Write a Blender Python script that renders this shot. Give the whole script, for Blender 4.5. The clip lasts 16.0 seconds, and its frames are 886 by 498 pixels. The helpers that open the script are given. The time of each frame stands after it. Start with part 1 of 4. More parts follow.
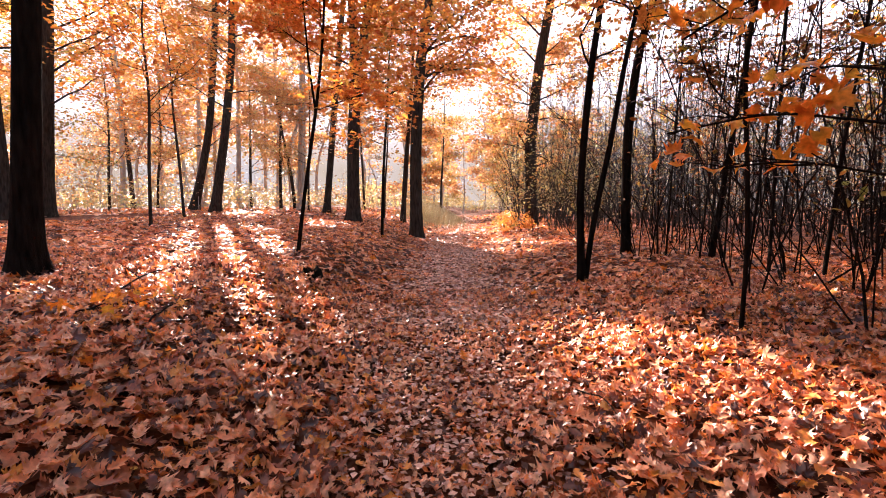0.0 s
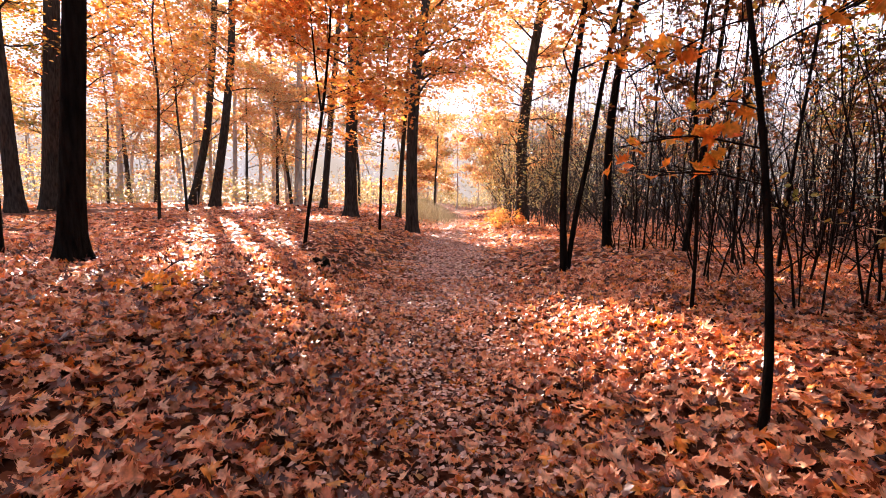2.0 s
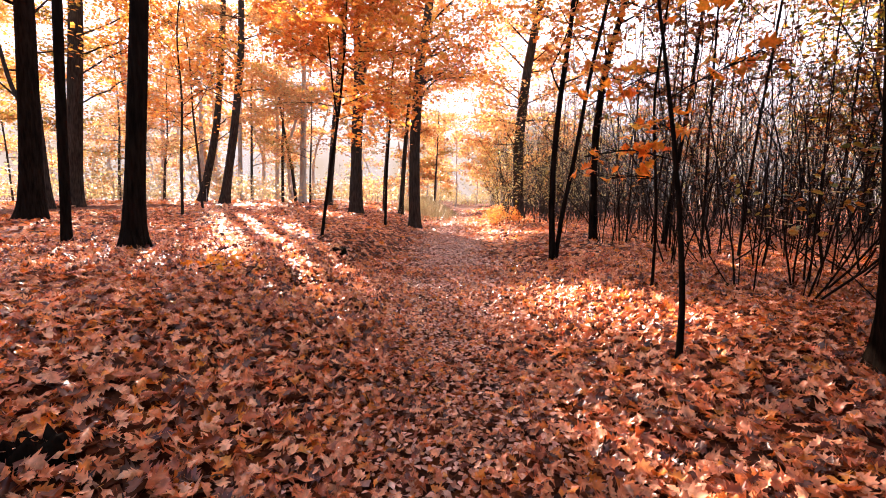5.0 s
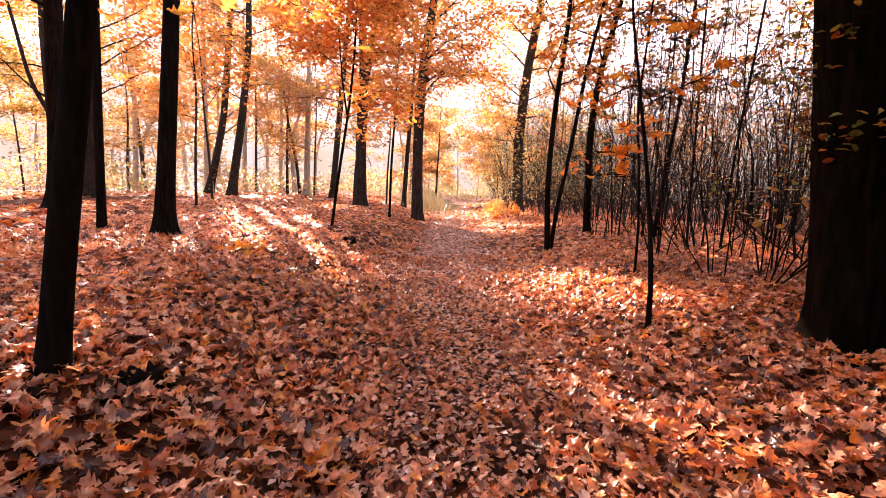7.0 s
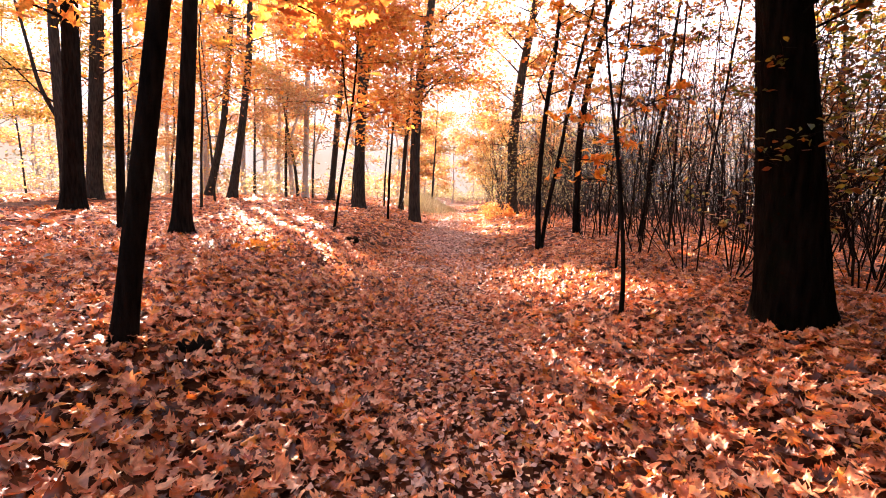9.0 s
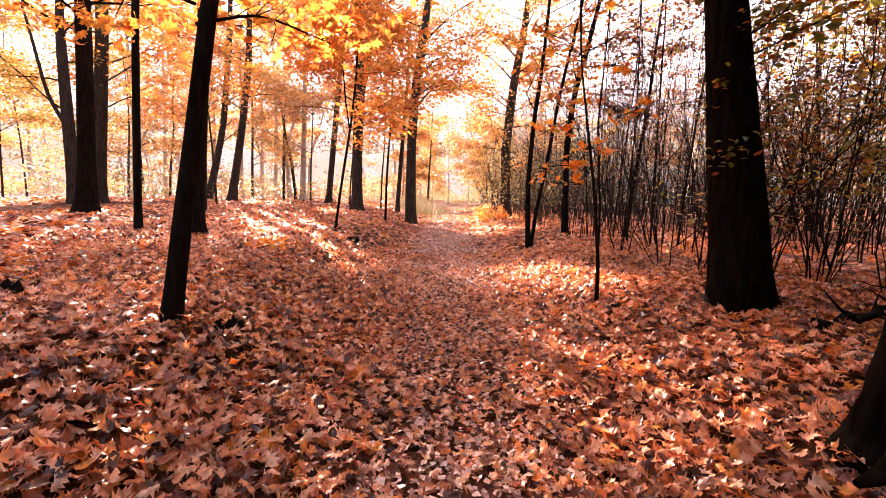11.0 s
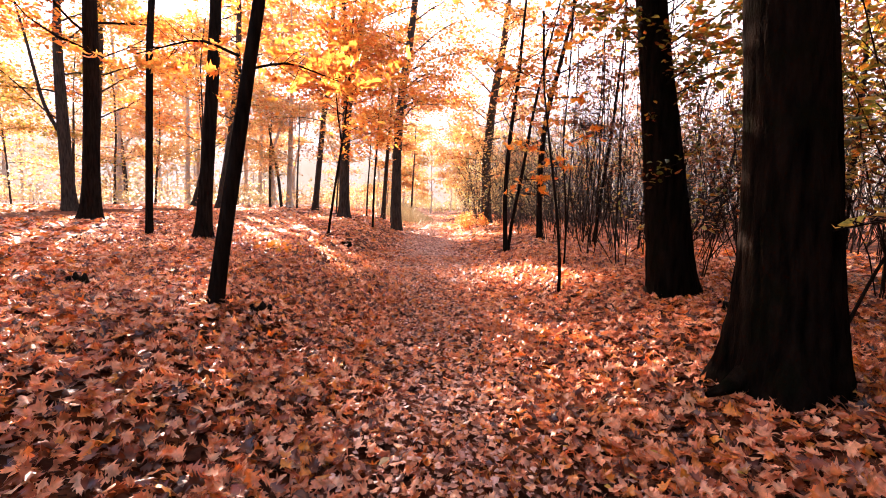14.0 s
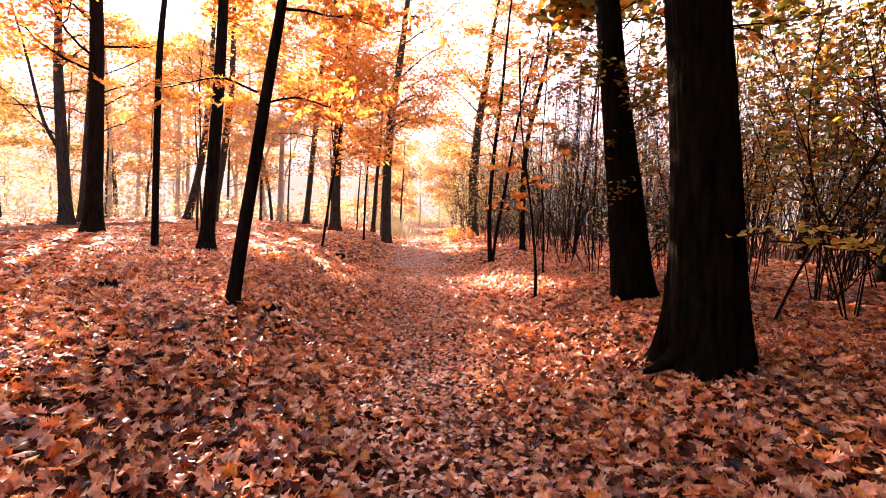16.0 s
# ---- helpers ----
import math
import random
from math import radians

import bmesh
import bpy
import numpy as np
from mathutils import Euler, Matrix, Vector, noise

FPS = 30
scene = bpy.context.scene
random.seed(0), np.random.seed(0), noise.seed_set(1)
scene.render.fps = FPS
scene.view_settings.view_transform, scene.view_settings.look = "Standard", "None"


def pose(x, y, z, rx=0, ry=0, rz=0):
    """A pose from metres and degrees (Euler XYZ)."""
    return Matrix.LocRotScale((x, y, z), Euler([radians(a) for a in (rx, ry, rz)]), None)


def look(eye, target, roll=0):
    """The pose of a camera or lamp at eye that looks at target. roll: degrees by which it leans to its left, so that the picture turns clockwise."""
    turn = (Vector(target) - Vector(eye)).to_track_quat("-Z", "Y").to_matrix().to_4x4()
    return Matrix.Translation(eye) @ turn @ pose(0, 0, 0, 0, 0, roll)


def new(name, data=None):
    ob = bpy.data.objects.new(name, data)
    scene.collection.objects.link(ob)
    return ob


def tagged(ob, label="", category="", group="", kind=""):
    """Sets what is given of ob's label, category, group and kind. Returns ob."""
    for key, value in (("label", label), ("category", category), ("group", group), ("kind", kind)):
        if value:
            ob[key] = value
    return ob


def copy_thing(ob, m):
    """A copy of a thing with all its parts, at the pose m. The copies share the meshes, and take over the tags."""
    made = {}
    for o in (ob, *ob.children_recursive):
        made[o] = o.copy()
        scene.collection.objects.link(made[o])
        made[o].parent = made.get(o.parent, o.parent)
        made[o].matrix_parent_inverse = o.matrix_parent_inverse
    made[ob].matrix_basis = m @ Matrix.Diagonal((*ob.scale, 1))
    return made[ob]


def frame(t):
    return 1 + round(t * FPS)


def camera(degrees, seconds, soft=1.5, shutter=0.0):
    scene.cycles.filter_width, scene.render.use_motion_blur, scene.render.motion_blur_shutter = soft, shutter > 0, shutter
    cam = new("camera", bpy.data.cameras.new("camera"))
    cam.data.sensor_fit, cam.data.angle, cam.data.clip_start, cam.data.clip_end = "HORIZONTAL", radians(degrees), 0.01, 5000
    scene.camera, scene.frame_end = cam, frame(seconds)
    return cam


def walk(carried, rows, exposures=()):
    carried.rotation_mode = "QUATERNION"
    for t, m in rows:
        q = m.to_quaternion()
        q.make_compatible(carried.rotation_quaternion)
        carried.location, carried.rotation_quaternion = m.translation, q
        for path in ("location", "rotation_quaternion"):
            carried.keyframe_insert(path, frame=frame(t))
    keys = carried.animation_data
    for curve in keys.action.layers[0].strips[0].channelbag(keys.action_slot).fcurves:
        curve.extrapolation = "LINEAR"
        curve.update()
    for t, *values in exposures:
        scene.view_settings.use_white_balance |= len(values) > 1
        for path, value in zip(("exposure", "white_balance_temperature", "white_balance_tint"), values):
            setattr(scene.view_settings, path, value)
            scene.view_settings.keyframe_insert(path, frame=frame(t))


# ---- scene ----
cam = camera(89.9, 16.0, soft=0.95)
METRES, EYE, TILT, LEAN, TURN = 5.5, 1.5, -5.7, 0.0, 0.0
ROWS = [
    (0.0, 0.0, 0.0, 0.0, 0.0, 0.0, -0.0),
    (0.5, -0.0001, -0.0322, -0.0034, -0.16, -0.2, -0.18),
    (1.0, -0.0015, -0.0657, -0.0062, -0.38, -0.38, -0.35),
    (1.5, -0.0045, -0.0986, -0.0093, -0.63, -0.44, -0.41),
    (2.0, -0.0097, -0.1319, -0.0126, -0.91, -0.43, -0.33),
    (2.5, -0.0146, -0.1655, -0.0164, -1.11, -0.36, -0.26),
    (3.0, -0.0177, -0.1986, -0.021, -1.17, -0.29, -0.23),
    (3.5, -0.019, -0.2312, -0.0244, -1.14, -0.36, -0.24),
    (4.0, -0.0206, -0.2627, -0.0272, -1.14, -0.46, -0.26),
    (6.5, -0.0394, -0.4147, -0.0445, -1.01, -1.33, -0.81),
    (7.0, -0.04, -0.4432, -0.0473, -1.06, -1.5, -0.94),
    (7.5, -0.0413, -0.4704, -0.0502, -1.29, -1.52, -0.94),
    (8.0, -0.0458, -0.4973, -0.0518, -1.72, -1.54, -0.94),
    (8.5, -0.0496, -0.524, -0.0539, -1.95, -1.41, -0.99),
    (9.0, -0.0475, -0.5513, -0.0578, -1.61, -1.16, -0.95),
    (11.5, -0.053, -0.697, -0.0741, -2.49, -0.82, -0.74),
    (12.0, -0.0564, -0.7279, -0.0777, -2.83, -0.92, -0.8),
    (12.5, -0.0599, -0.7602, -0.0804, -3.13, -0.98, -0.89),
    (13.0, -0.0634, -0.7921, -0.0834, -3.5, -0.75, -0.93),
    (13.5, -0.0663, -0.8216, -0.0851, -3.9, -0.38, -0.79),
    (14.0, -0.0702, -0.854, -0.0872, -4.43, 0.18, -0.62),
    (14.5, -0.0747, -0.8879, -0.0903, -4.95, 0.85, -0.57),
    (15.0, -0.0791, -0.9248, -0.0938, -5.38, 1.5, -0.72),
    (15.5, -0.0812, -0.9579, -0.0965, -5.71, 1.83, -0.74),
    (16.0, -0.0807, -0.9898, -0.0994, -5.93, 1.93, -0.5),
]
walk(cam, [(t, pose(0, 0, EYE, TILT, LEAN, TURN) @ pose(METRES * x, METRES * y, METRES * z, 90 + pitch, roll, yaw)) for t, x, y, z, yaw, pitch, roll in ROWS],
     exposures=[(0.0, 3.9, 5400, 21), (4.0, 4.12, 5580, 24), (9.0, 4.36, 5820, 27), (16.0, 4.44, 5860, 30)])

# ---- light: a low hazy autumn sun behind the trees ----
SUN_AZ, SUN_EL = radians(-26.3), radians(20.6)
SUN = np.array((math.sin(SUN_AZ) * math.cos(SUN_EL), math.cos(SUN_AZ) * math.cos(SUN_EL), math.sin(SUN_EL)))
world = bpy.data.worlds.new("sky")
scene.world = world
world.use_nodes = True
nt = world.node_tree
sky = nt.nodes.new("ShaderNodeTexSky")
sky.sky_type, sky.sun_disc, sky.sun_elevation, sky.sun_rotation = "NISHITA", False, SUN_EL, SUN_AZ
sky.dust_density, sky.air_density, sky.ozone_density = 4.0, 1.0, 1.0
nt.nodes["Background"].inputs["Strength"].default_value = 0.095
even = nt.nodes.new("ShaderNodeVectorMath")
even.operation = "MINIMUM"
even.inputs[1].default_value = (1.9, 1.6, 1.42)
nt.links.new(sky.outputs[0], even.inputs[0])
nt.links.new(even.outputs[0], nt.nodes["Background"].inputs["Color"])
sun_data = bpy.data.lights.new("sun", "SUN")
sun_data.energy, sun_data.angle, sun_data.color = 3.45, radians(0.6), (1.0, 0.79, 0.53)
sun_lamp = new("sun", sun_data)
sun_lamp.matrix_world = look(tuple(SUN * 60), (0, 0, 0))


# ---- materials ----
def nodes(name):
    m = bpy.data.materials.new(name)
    m.use_nodes = True
    t = m.node_tree
    return m, t, t.nodes["Principled BSDF"], t.nodes["Material Output"]


def ramp(t, fac, stops):
    r = t.nodes.new("ShaderNodeValToRGB")
    while len(r.color_ramp.elements) < len(stops):
        r.color_ramp.elements.new(0.5)
    for e, (pos, col) in zip(r.color_ramp.elements, stops):
        e.position, e.color = pos, (*col, 1)
    t.links.new(fac, r.inputs[0])
    return r.outputs[0]


def noise_node(t, scale, detail=4, stretch=None, coord="Object"):
    c = t.nodes.new("ShaderNodeTexCoord")
    n = t.nodes.new("ShaderNodeTexNoise")
    n.inputs["Scale"].default_value, n.inputs["Detail"].default_value = scale, detail
    src = c.outputs[coord]
    if stretch:
        mp = t.nodes.new("ShaderNodeMapping")
        mp.inputs["Scale"].default_value = stretch
        t.links.new(src, mp.inputs[0])
        src = mp.outputs[0]
    t.links.new(src, n.inputs["Vector"])
    return n.outputs[0]


def mixed(t, fac, a, b, mode="MIX"):
    m = t.nodes.new("ShaderNodeMix")
    m.data_type, m.blend_type = "RGBA", mode
    for v, i in ((fac, 0), (a, 6), (b, 7)):
        if isinstance(v, (int, float)):
            m.inputs[i].default_value = v
        elif isinstance(v, tuple):
            m.inputs[i].default_value = (*v, 1)
        else:
            t.links.new(v, m.inputs[i])
    return m.outputs[2]


def bumped(t, p, height, strength, distance):
    b = t.nodes.new("ShaderNodeBump")
    b.inputs["Strength"].default_value, b.inputs["Distance"].default_value = strength, distance
    t.links.new(height, b.inputs["Height"])
    t.links.new(b.outputs[0], p.inputs["Normal"])


def leaf_material(name, stops, through_light=0.45, rough=0.45, single=False, patch=None, gloss=0.3, shine=(1.25, 0.95, 0.52)):
    """Leaves: every leaf its own tint, blotches on it, light that shines through."""
    m, t, p, out = nodes(name)
    if single:
        rnd = t.nodes.new("ShaderNodeObjectInfo").outputs["Random"]
    else:
        rnd = t.nodes.new("ShaderNodeNewGeometry").outputs["Random Per Island"]
    col = ramp(t, rnd, stops)
    blot = ramp(t, noise_node(t, 28, 4), [(0.36, (0.48, 0.43, 0.38)), (0.64, (1.2, 1.17, 1.15))])
    col = mixed(t, 0.7, col, blot, "MULTIPLY")
    if patch:
        wide = ramp(t, noise_node(t, 0.55, 3), [(0.4, patch), (0.62, (1.1, 1.05, 1.0))])
        col = mixed(t, 0.8, col, wide, "MULTIPLY")
    t.links.new(col, p.inputs["Base Color"])
    p.inputs["Roughness"].default_value = rough
    p.inputs["Specular IOR Level"].default_value = gloss
    tr = t.nodes.new("ShaderNodeBsdfTranslucent")
    warm = mixed(t, 1.0, col, shine, "MULTIPLY")
    t.links.new(warm, tr.inputs[0])
    mx = t.nodes.new("ShaderNodeMixShader")
    mx.inputs[0].default_value = through_light
    t.links.new(p.outputs[0], mx.inputs[1])
    t.links.new(tr.outputs[0], mx.inputs[2])
    t.links.new(mx.outputs[0], out.inputs["Surface"])
    return m


def bark_material(name, dark, light, scale=1.0, moss=None):
    m, t, p, out = nodes(name)
    ridges = noise_node(t, 22 * scale, 7, (1, 1, 0.17))
    fine = noise_node(t, 90 * scale, 3, (1, 1, 0.4))
    broad = noise_node(t, 2.2, 3)
    col = ramp(t, ridges, [(0.3, dark), (0.7, light)])
    col = mixed(t, 0.5, col, ramp(t, broad, [(0.35, (0.55, 0.55, 0.58)), (0.7, (1.2, 1.15, 1.05))]), "MULTIPLY")
    if moss:
        col = mixed(t, ramp(t, noise_node(t, 5, 4), [(0.52, (0, 0, 0)), (0.68, (0.7, 0.7, 0.7))]), col, moss)
    t.links.new(col, p.inputs["Base Color"])
    p.inputs["Roughness"].default_value = 0.9
    p.inputs["Specular IOR Level"].default_value = 0.01
    bumped(t, p, mixed(t, 0.35, ridges, fine), 1.0, 0.03)
    return m


ORANGE = [(0.0, (0.38, 0.11, 0.03)), (0.2, (0.56, 0.21, 0.05)), (0.5, (0.64, 0.28, 0.06)), (0.8, (0.66, 0.35, 0.075)), (1.0, (0.50, 0.34, 0.08))]
YELLOW = [(0.0, (0.46, 0.20, 0.03)), (0.4, (0.48, 0.28, 0.05)), (0.8, (0.34, 0.28, 0.06)), (1.0, (0.22, 0.23, 0.05))]
OLIVE = [(0.0, (0.05, 0.06, 0.015)), (0.35, (0.17, 0.18, 0.03)), (0.6, (0.44, 0.33, 0.04)), (0.85, (0.42, 0.14, 0.02)), (1.0, (0.16, 0.05, 0.02))]
BROWN = [(0.0, (0.06, 0.022, 0.013)), (0.4, (0.17, 0.062, 0.02)), (0.8, (0.33, 0.13, 0.032)), (1.0, (0.24, 0.18, 0.045))]
LITTER = [(0.0, (0.055, 0.014, 0.005)), (0.15, (0.15, 0.038, 0.013)), (0.31, (0.44, 0.112, 0.030)), (0.43, (0.72, 0.27, 0.108)), (0.74, (0.89, 0.50, 0.285)), (0.88, (0.70, 0.20, 0.028)), (1.0, (0.80, 0.34, 0.035))]
mat_orange = leaf_material("orange_leaf", ORANGE, 0.5)
mat_bright = leaf_material("bright_orange_leaf", [(0.0, (0.52, 0.13, 0.02)), (0.4, (0.72, 0.28, 0.03)), (0.8, (0.76, 0.36, 0.04)), (1.0, (0.58, 0.40, 0.06))], 0.6, shine=(1.3, 1.0, 0.5))
# Paler copy of the orange leaf: haze over distant foliage is in its colour.
mat_hazed_orange = leaf_material("hazed_orange_leaf", [(0.0, (0.42, 0.17, 0.06)), (0.3, (0.56, 0.27, 0.10)), (0.6, (0.60, 0.35, 0.13)), (0.85, (0.60, 0.42, 0.17)), (1.0, (0.42, 0.36, 0.15))], 0.4, shine=(1.15, 0.96, 0.70))
mat_yellow = leaf_material("yellow_leaf", YELLOW, 0.35, shine=(1.15, 1.0, 0.75))
# Haze is put into this washed-out yellow for the farthest leaves.
mat_hazed_yellow = leaf_material("hazed_yellow_leaf", [(0.0, (0.32, 0.19, 0.09)), (0.5, (0.32, 0.24, 0.14)), (1.0, (0.26, 0.24, 0.14))], 0.25, shine=(1.1, 1.0, 0.9))
mat_hedge = leaf_material("undergrowth_leaf", [(0.0, (0.38, 0.23, 0.10)), (0.5, (0.42, 0.33, 0.16)), (1.0, (0.32, 0.32, 0.15))], 0.42, shine=(1.15, 1.05, 0.8))
mat_olive = leaf_material("olive_leaf", OLIVE, 0.45)
mat_brown = leaf_material("brown_leaf", BROWN, 0.35)
mat_litter = leaf_material("fallen_leaf", LITTER, 0.28, 0.40, patch=(0.82, 0.72, 0.68), gloss=0.5)
# Dark bottom layer of leaves: shade in the gaps is in its colour.
mat_gap_shade = leaf_material("gap_shade_leaf", [(0.0, (0.025, 0.009, 0.005)), (0.7, (0.08, 0.028, 0.014)), (1.0, (0.14, 0.05, 0.022))], 0.1, 0.8, gloss=0.05)
mat_single = leaf_material("loose_leaf", LITTER, 0.28, 0.46, single=True, gloss=0.28)
# Smooth, oak and stem bark: near-black, with the backlit trunks' shade in it.
mat_bark = bark_material("smooth_backlit_bark", (0.005, 0.0036, 0.0028), (0.019, 0.014, 0.011))
# Lighter than the near bark: haze over trunks farther back is painted in.
mat_hazed_mid_bark = bark_material("hazed_brown_bark", (0.016, 0.012, 0.010), (0.058, 0.045, 0.036))
# Greyer stems for the back of the thicket, with haze in the colour.
mat_hazed_stem = bark_material("hazed_stem_bark", (0.022, 0.018, 0.017), (0.075, 0.060, 0.054), 2.0)
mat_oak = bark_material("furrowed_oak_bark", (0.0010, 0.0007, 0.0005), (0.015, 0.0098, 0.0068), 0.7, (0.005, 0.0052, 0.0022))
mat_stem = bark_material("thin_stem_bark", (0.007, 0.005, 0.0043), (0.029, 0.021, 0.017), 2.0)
# Palest bark: the haze in front of far trunks is put into its colour.
mat_hazed_bark = bark_material("hazed_far_bark", (0.24, 0.19, 0.16), (0.42, 0.34, 0.28), 0.6)


def ground_material():
    m, t, p, out = nodes("leaf_covered_soil")
    c = t.nodes.new("ShaderNodeTexCoord")
    warp = noise_node(t, 6, 3)
    v = t.nodes.new("ShaderNodeTexVoronoi")
    v.inputs["Scale"].default_value, v.inputs["Randomness"].default_value = 9, 1
    add = t.nodes.new("ShaderNodeVectorMath")
    add.operation = "MULTIPLY_ADD"
    add.inputs[1].default_value = (0.25, 0.25, 0.25)
    t.links.new(warp, add.inputs[0])
    t.links.new(c.outputs["Object"], add.inputs[2])
    t.links.new(add.outputs[0], v.inputs["Vector"])
    sep = t.nodes.new("ShaderNodeSeparateColor")
    t.links.new(v.outputs["Color"], sep.inputs[0])
    # These dark tones include deep shade in the gaps between fallen leaves.
    col = ramp(t, sep.outputs[0], [(0.0, (0.03, 0.010, 0.005)), (0.4, (0.09, 0.028, 0.013)), (0.75, (0.19, 0.065, 0.032)), (1.0, (0.28, 0.09, 0.025))])
    wide = ramp(t, noise_node(t, 0.5, 3), [(0.35, (0.65, 0.6, 0.6)), (0.7, (1.1, 1.05, 1.0))])
    col = mixed(t, 0.8, col, wide, "MULTIPLY")
    t.links.new(col, p.inputs["Base Color"])
    p.inputs["Roughness"].default_value = 0.9
    p.inputs["Specular IOR Level"].default_value = 0.05
    bumped(t, p, v.outputs["Distance"], 0.6, 0.05)
    return m


mat_ground = ground_material()


# ---- mesh helpers ----
def tri_mesh(name, verts, faces, mat):
    me = bpy.data.meshes.new(name)
    v = np.ascontiguousarray(verts, dtype=np.float32)
    f = np.ascontiguousarray(faces, dtype=np.int32)
    n, k = f.shape
    me.vertices.add(len(v))
    me.vertices.foreach_set("co", v.ravel())
    me.loops.add(n * k)
    me.loops.foreach_set("vertex_index", f.ravel())
    me.polygons.add(n)
    me.polygons.foreach_set("loop_start", np.arange(0, n * k, k, dtype=np.int32))
    me.materials.append(mat)
    me.update(calc_edges=True)
    return me


def part(name, me, parent, label="", smooth=True):
    ob = new(name, me)
    if smooth:
        me.polygons.foreach_set("use_smooth", np.ones(len(me.polygons), dtype=bool))
    ob.parent = parent
    if label:
        tagged(ob, label)
    return ob


def thing(name, label, category, group="", kind="", at=(0, 0, 0)):
    ob = new(name)
    ob.location = at
    return tagged(ob, label, category, group, kind)


class Shape:
    """Gathers quads of tubes into one mesh."""

    def __init__(self):
        self.v, self.f, self.n = [], [], 0

    def add(self, v, f):
        self.v.append(v)
        self.f.append(f + self.n)
        self.n += len(v)

    def tube(self, pts, radii, sides=6, rough=0.0, seed=0, spurs=None, furrow=0.0):
        pts, radii = np.asarray(pts, float), np.asarray(radii, float)
        tan = np.gradient(pts, axis=0)
        tan /= np.linalg.norm(tan, axis=1)[:, None] + 1e-9
        ref = np.array((0.0, 1.0, 0.0)) if abs(tan[0][1]) < 0.8 else np.array((1.0, 0.0, 0.0))
        u = np.cross(tan, ref)
        u /= np.linalg.norm(u, axis=1)[:, None]
        w = np.cross(u, tan)
        a = np.linspace(0, 2 * np.pi, sides, endpoint=False)
        r = np.repeat(radii[:, None], sides, 1)
        if rough:
            g = np.random.default_rng(seed)
            k = np.arange(len(pts))[:, None]
            for _ in range(4):
                r = r * (1 + rough * np.sin(a[None] * g.integers(1, 5) + g.uniform(0, 6) + k * g.uniform(-0.25, 0.25)) * g.uniform(0.3, 1))
        if furrow:
            h = pts[:, 2][:, None]
            wave = a[None] * 15 + 1.3 * np.sin(h * 2.1 + 3 * a[None]) + 1.1 * np.sin(h * 5.3 + 2 * a[None] + seed)
            r = r * (1 + furrow * (np.abs(np.sin(wave)) ** 0.6 - 0.6) + furrow * 0.5 * np.sin(h * 31 + 9 * np.sin(a[None] * 7)) * np.cos(a[None] * 11 + h * 4))
        if spurs is not None:
            r = r * (1 + spurs[:, None] * np.maximum(0, np.sin(a[None] * 3 + seed) * 0.6 + np.sin(a[None] * 5 + 1.7 * seed) * 0.4))
        v = pts[:, None] + r[..., None] * (np.cos(a)[None, :, None] * u[:, None] + np.sin(a)[None, :, None] * w[:, None])
        m = len(pts)
        i = (np.arange(m - 1) * sides)[:, None]
        j, j2 = np.arange(sides)[None], (np.arange(sides)[None] + 1) % sides
        f = np.stack((i + j, i + j2, i + sides + j2, i + sides + j), -1).reshape(-1, 4)
        start = self.n
        self.add(v.reshape(-1, 3), f)
        return start

    def sprout(self, pts, radii, start, sides, k, j):
        """A three-sided twig that grows out of ring k of the tube that begins at start."""
        first = self.tube(pts[1:], radii[1:], 3)
        ring = [start + k * sides + (j + i) % sides for i in range(3)]
        self.f.append(np.array([(ring[i], ring[(i + 1) % 3], first + (i + 1) % 3, first + i) for i in range(3)]))

    def mesh(self, name, mat):
        return tri_mesh(name, np.concatenate(self.v), np.concatenate(self.f), mat)


def bough(rng, start, az, el, length, n=7, bend=0.25, rise=0.0):
    """A wandering branch line."""
    pts = [np.array(start, float)]
    for i in range(n - 1):
        az += rng.normal(0, bend)
        el += rng.normal(0, bend * 0.6) + rise / n
        pts.append(pts[-1] + length / (n - 1) * np.array((math.cos(az) * math.cos(el), math.sin(az) * math.cos(el), math.sin(el))))
    return np.array(pts)


def resample(pts, n):
    pts = np.asarray(pts, float)
    d = np.concatenate(([0], np.cumsum(np.linalg.norm(np.diff(pts[:, :3], axis=0), axis=1))))
    s = np.linspace(0, d[-1], n)
    return np.stack([np.interp(s, d, pts[:, k]) for k in range(pts.shape[1])], 1)


def smooth_line(pts, n):
    p = resample(pts, n)
    for _ in range(max(1, n // 8)):
        p[1:-1] = (p[:-2] + 2 * p[1:-1] + p[2:]) / 4
    return p


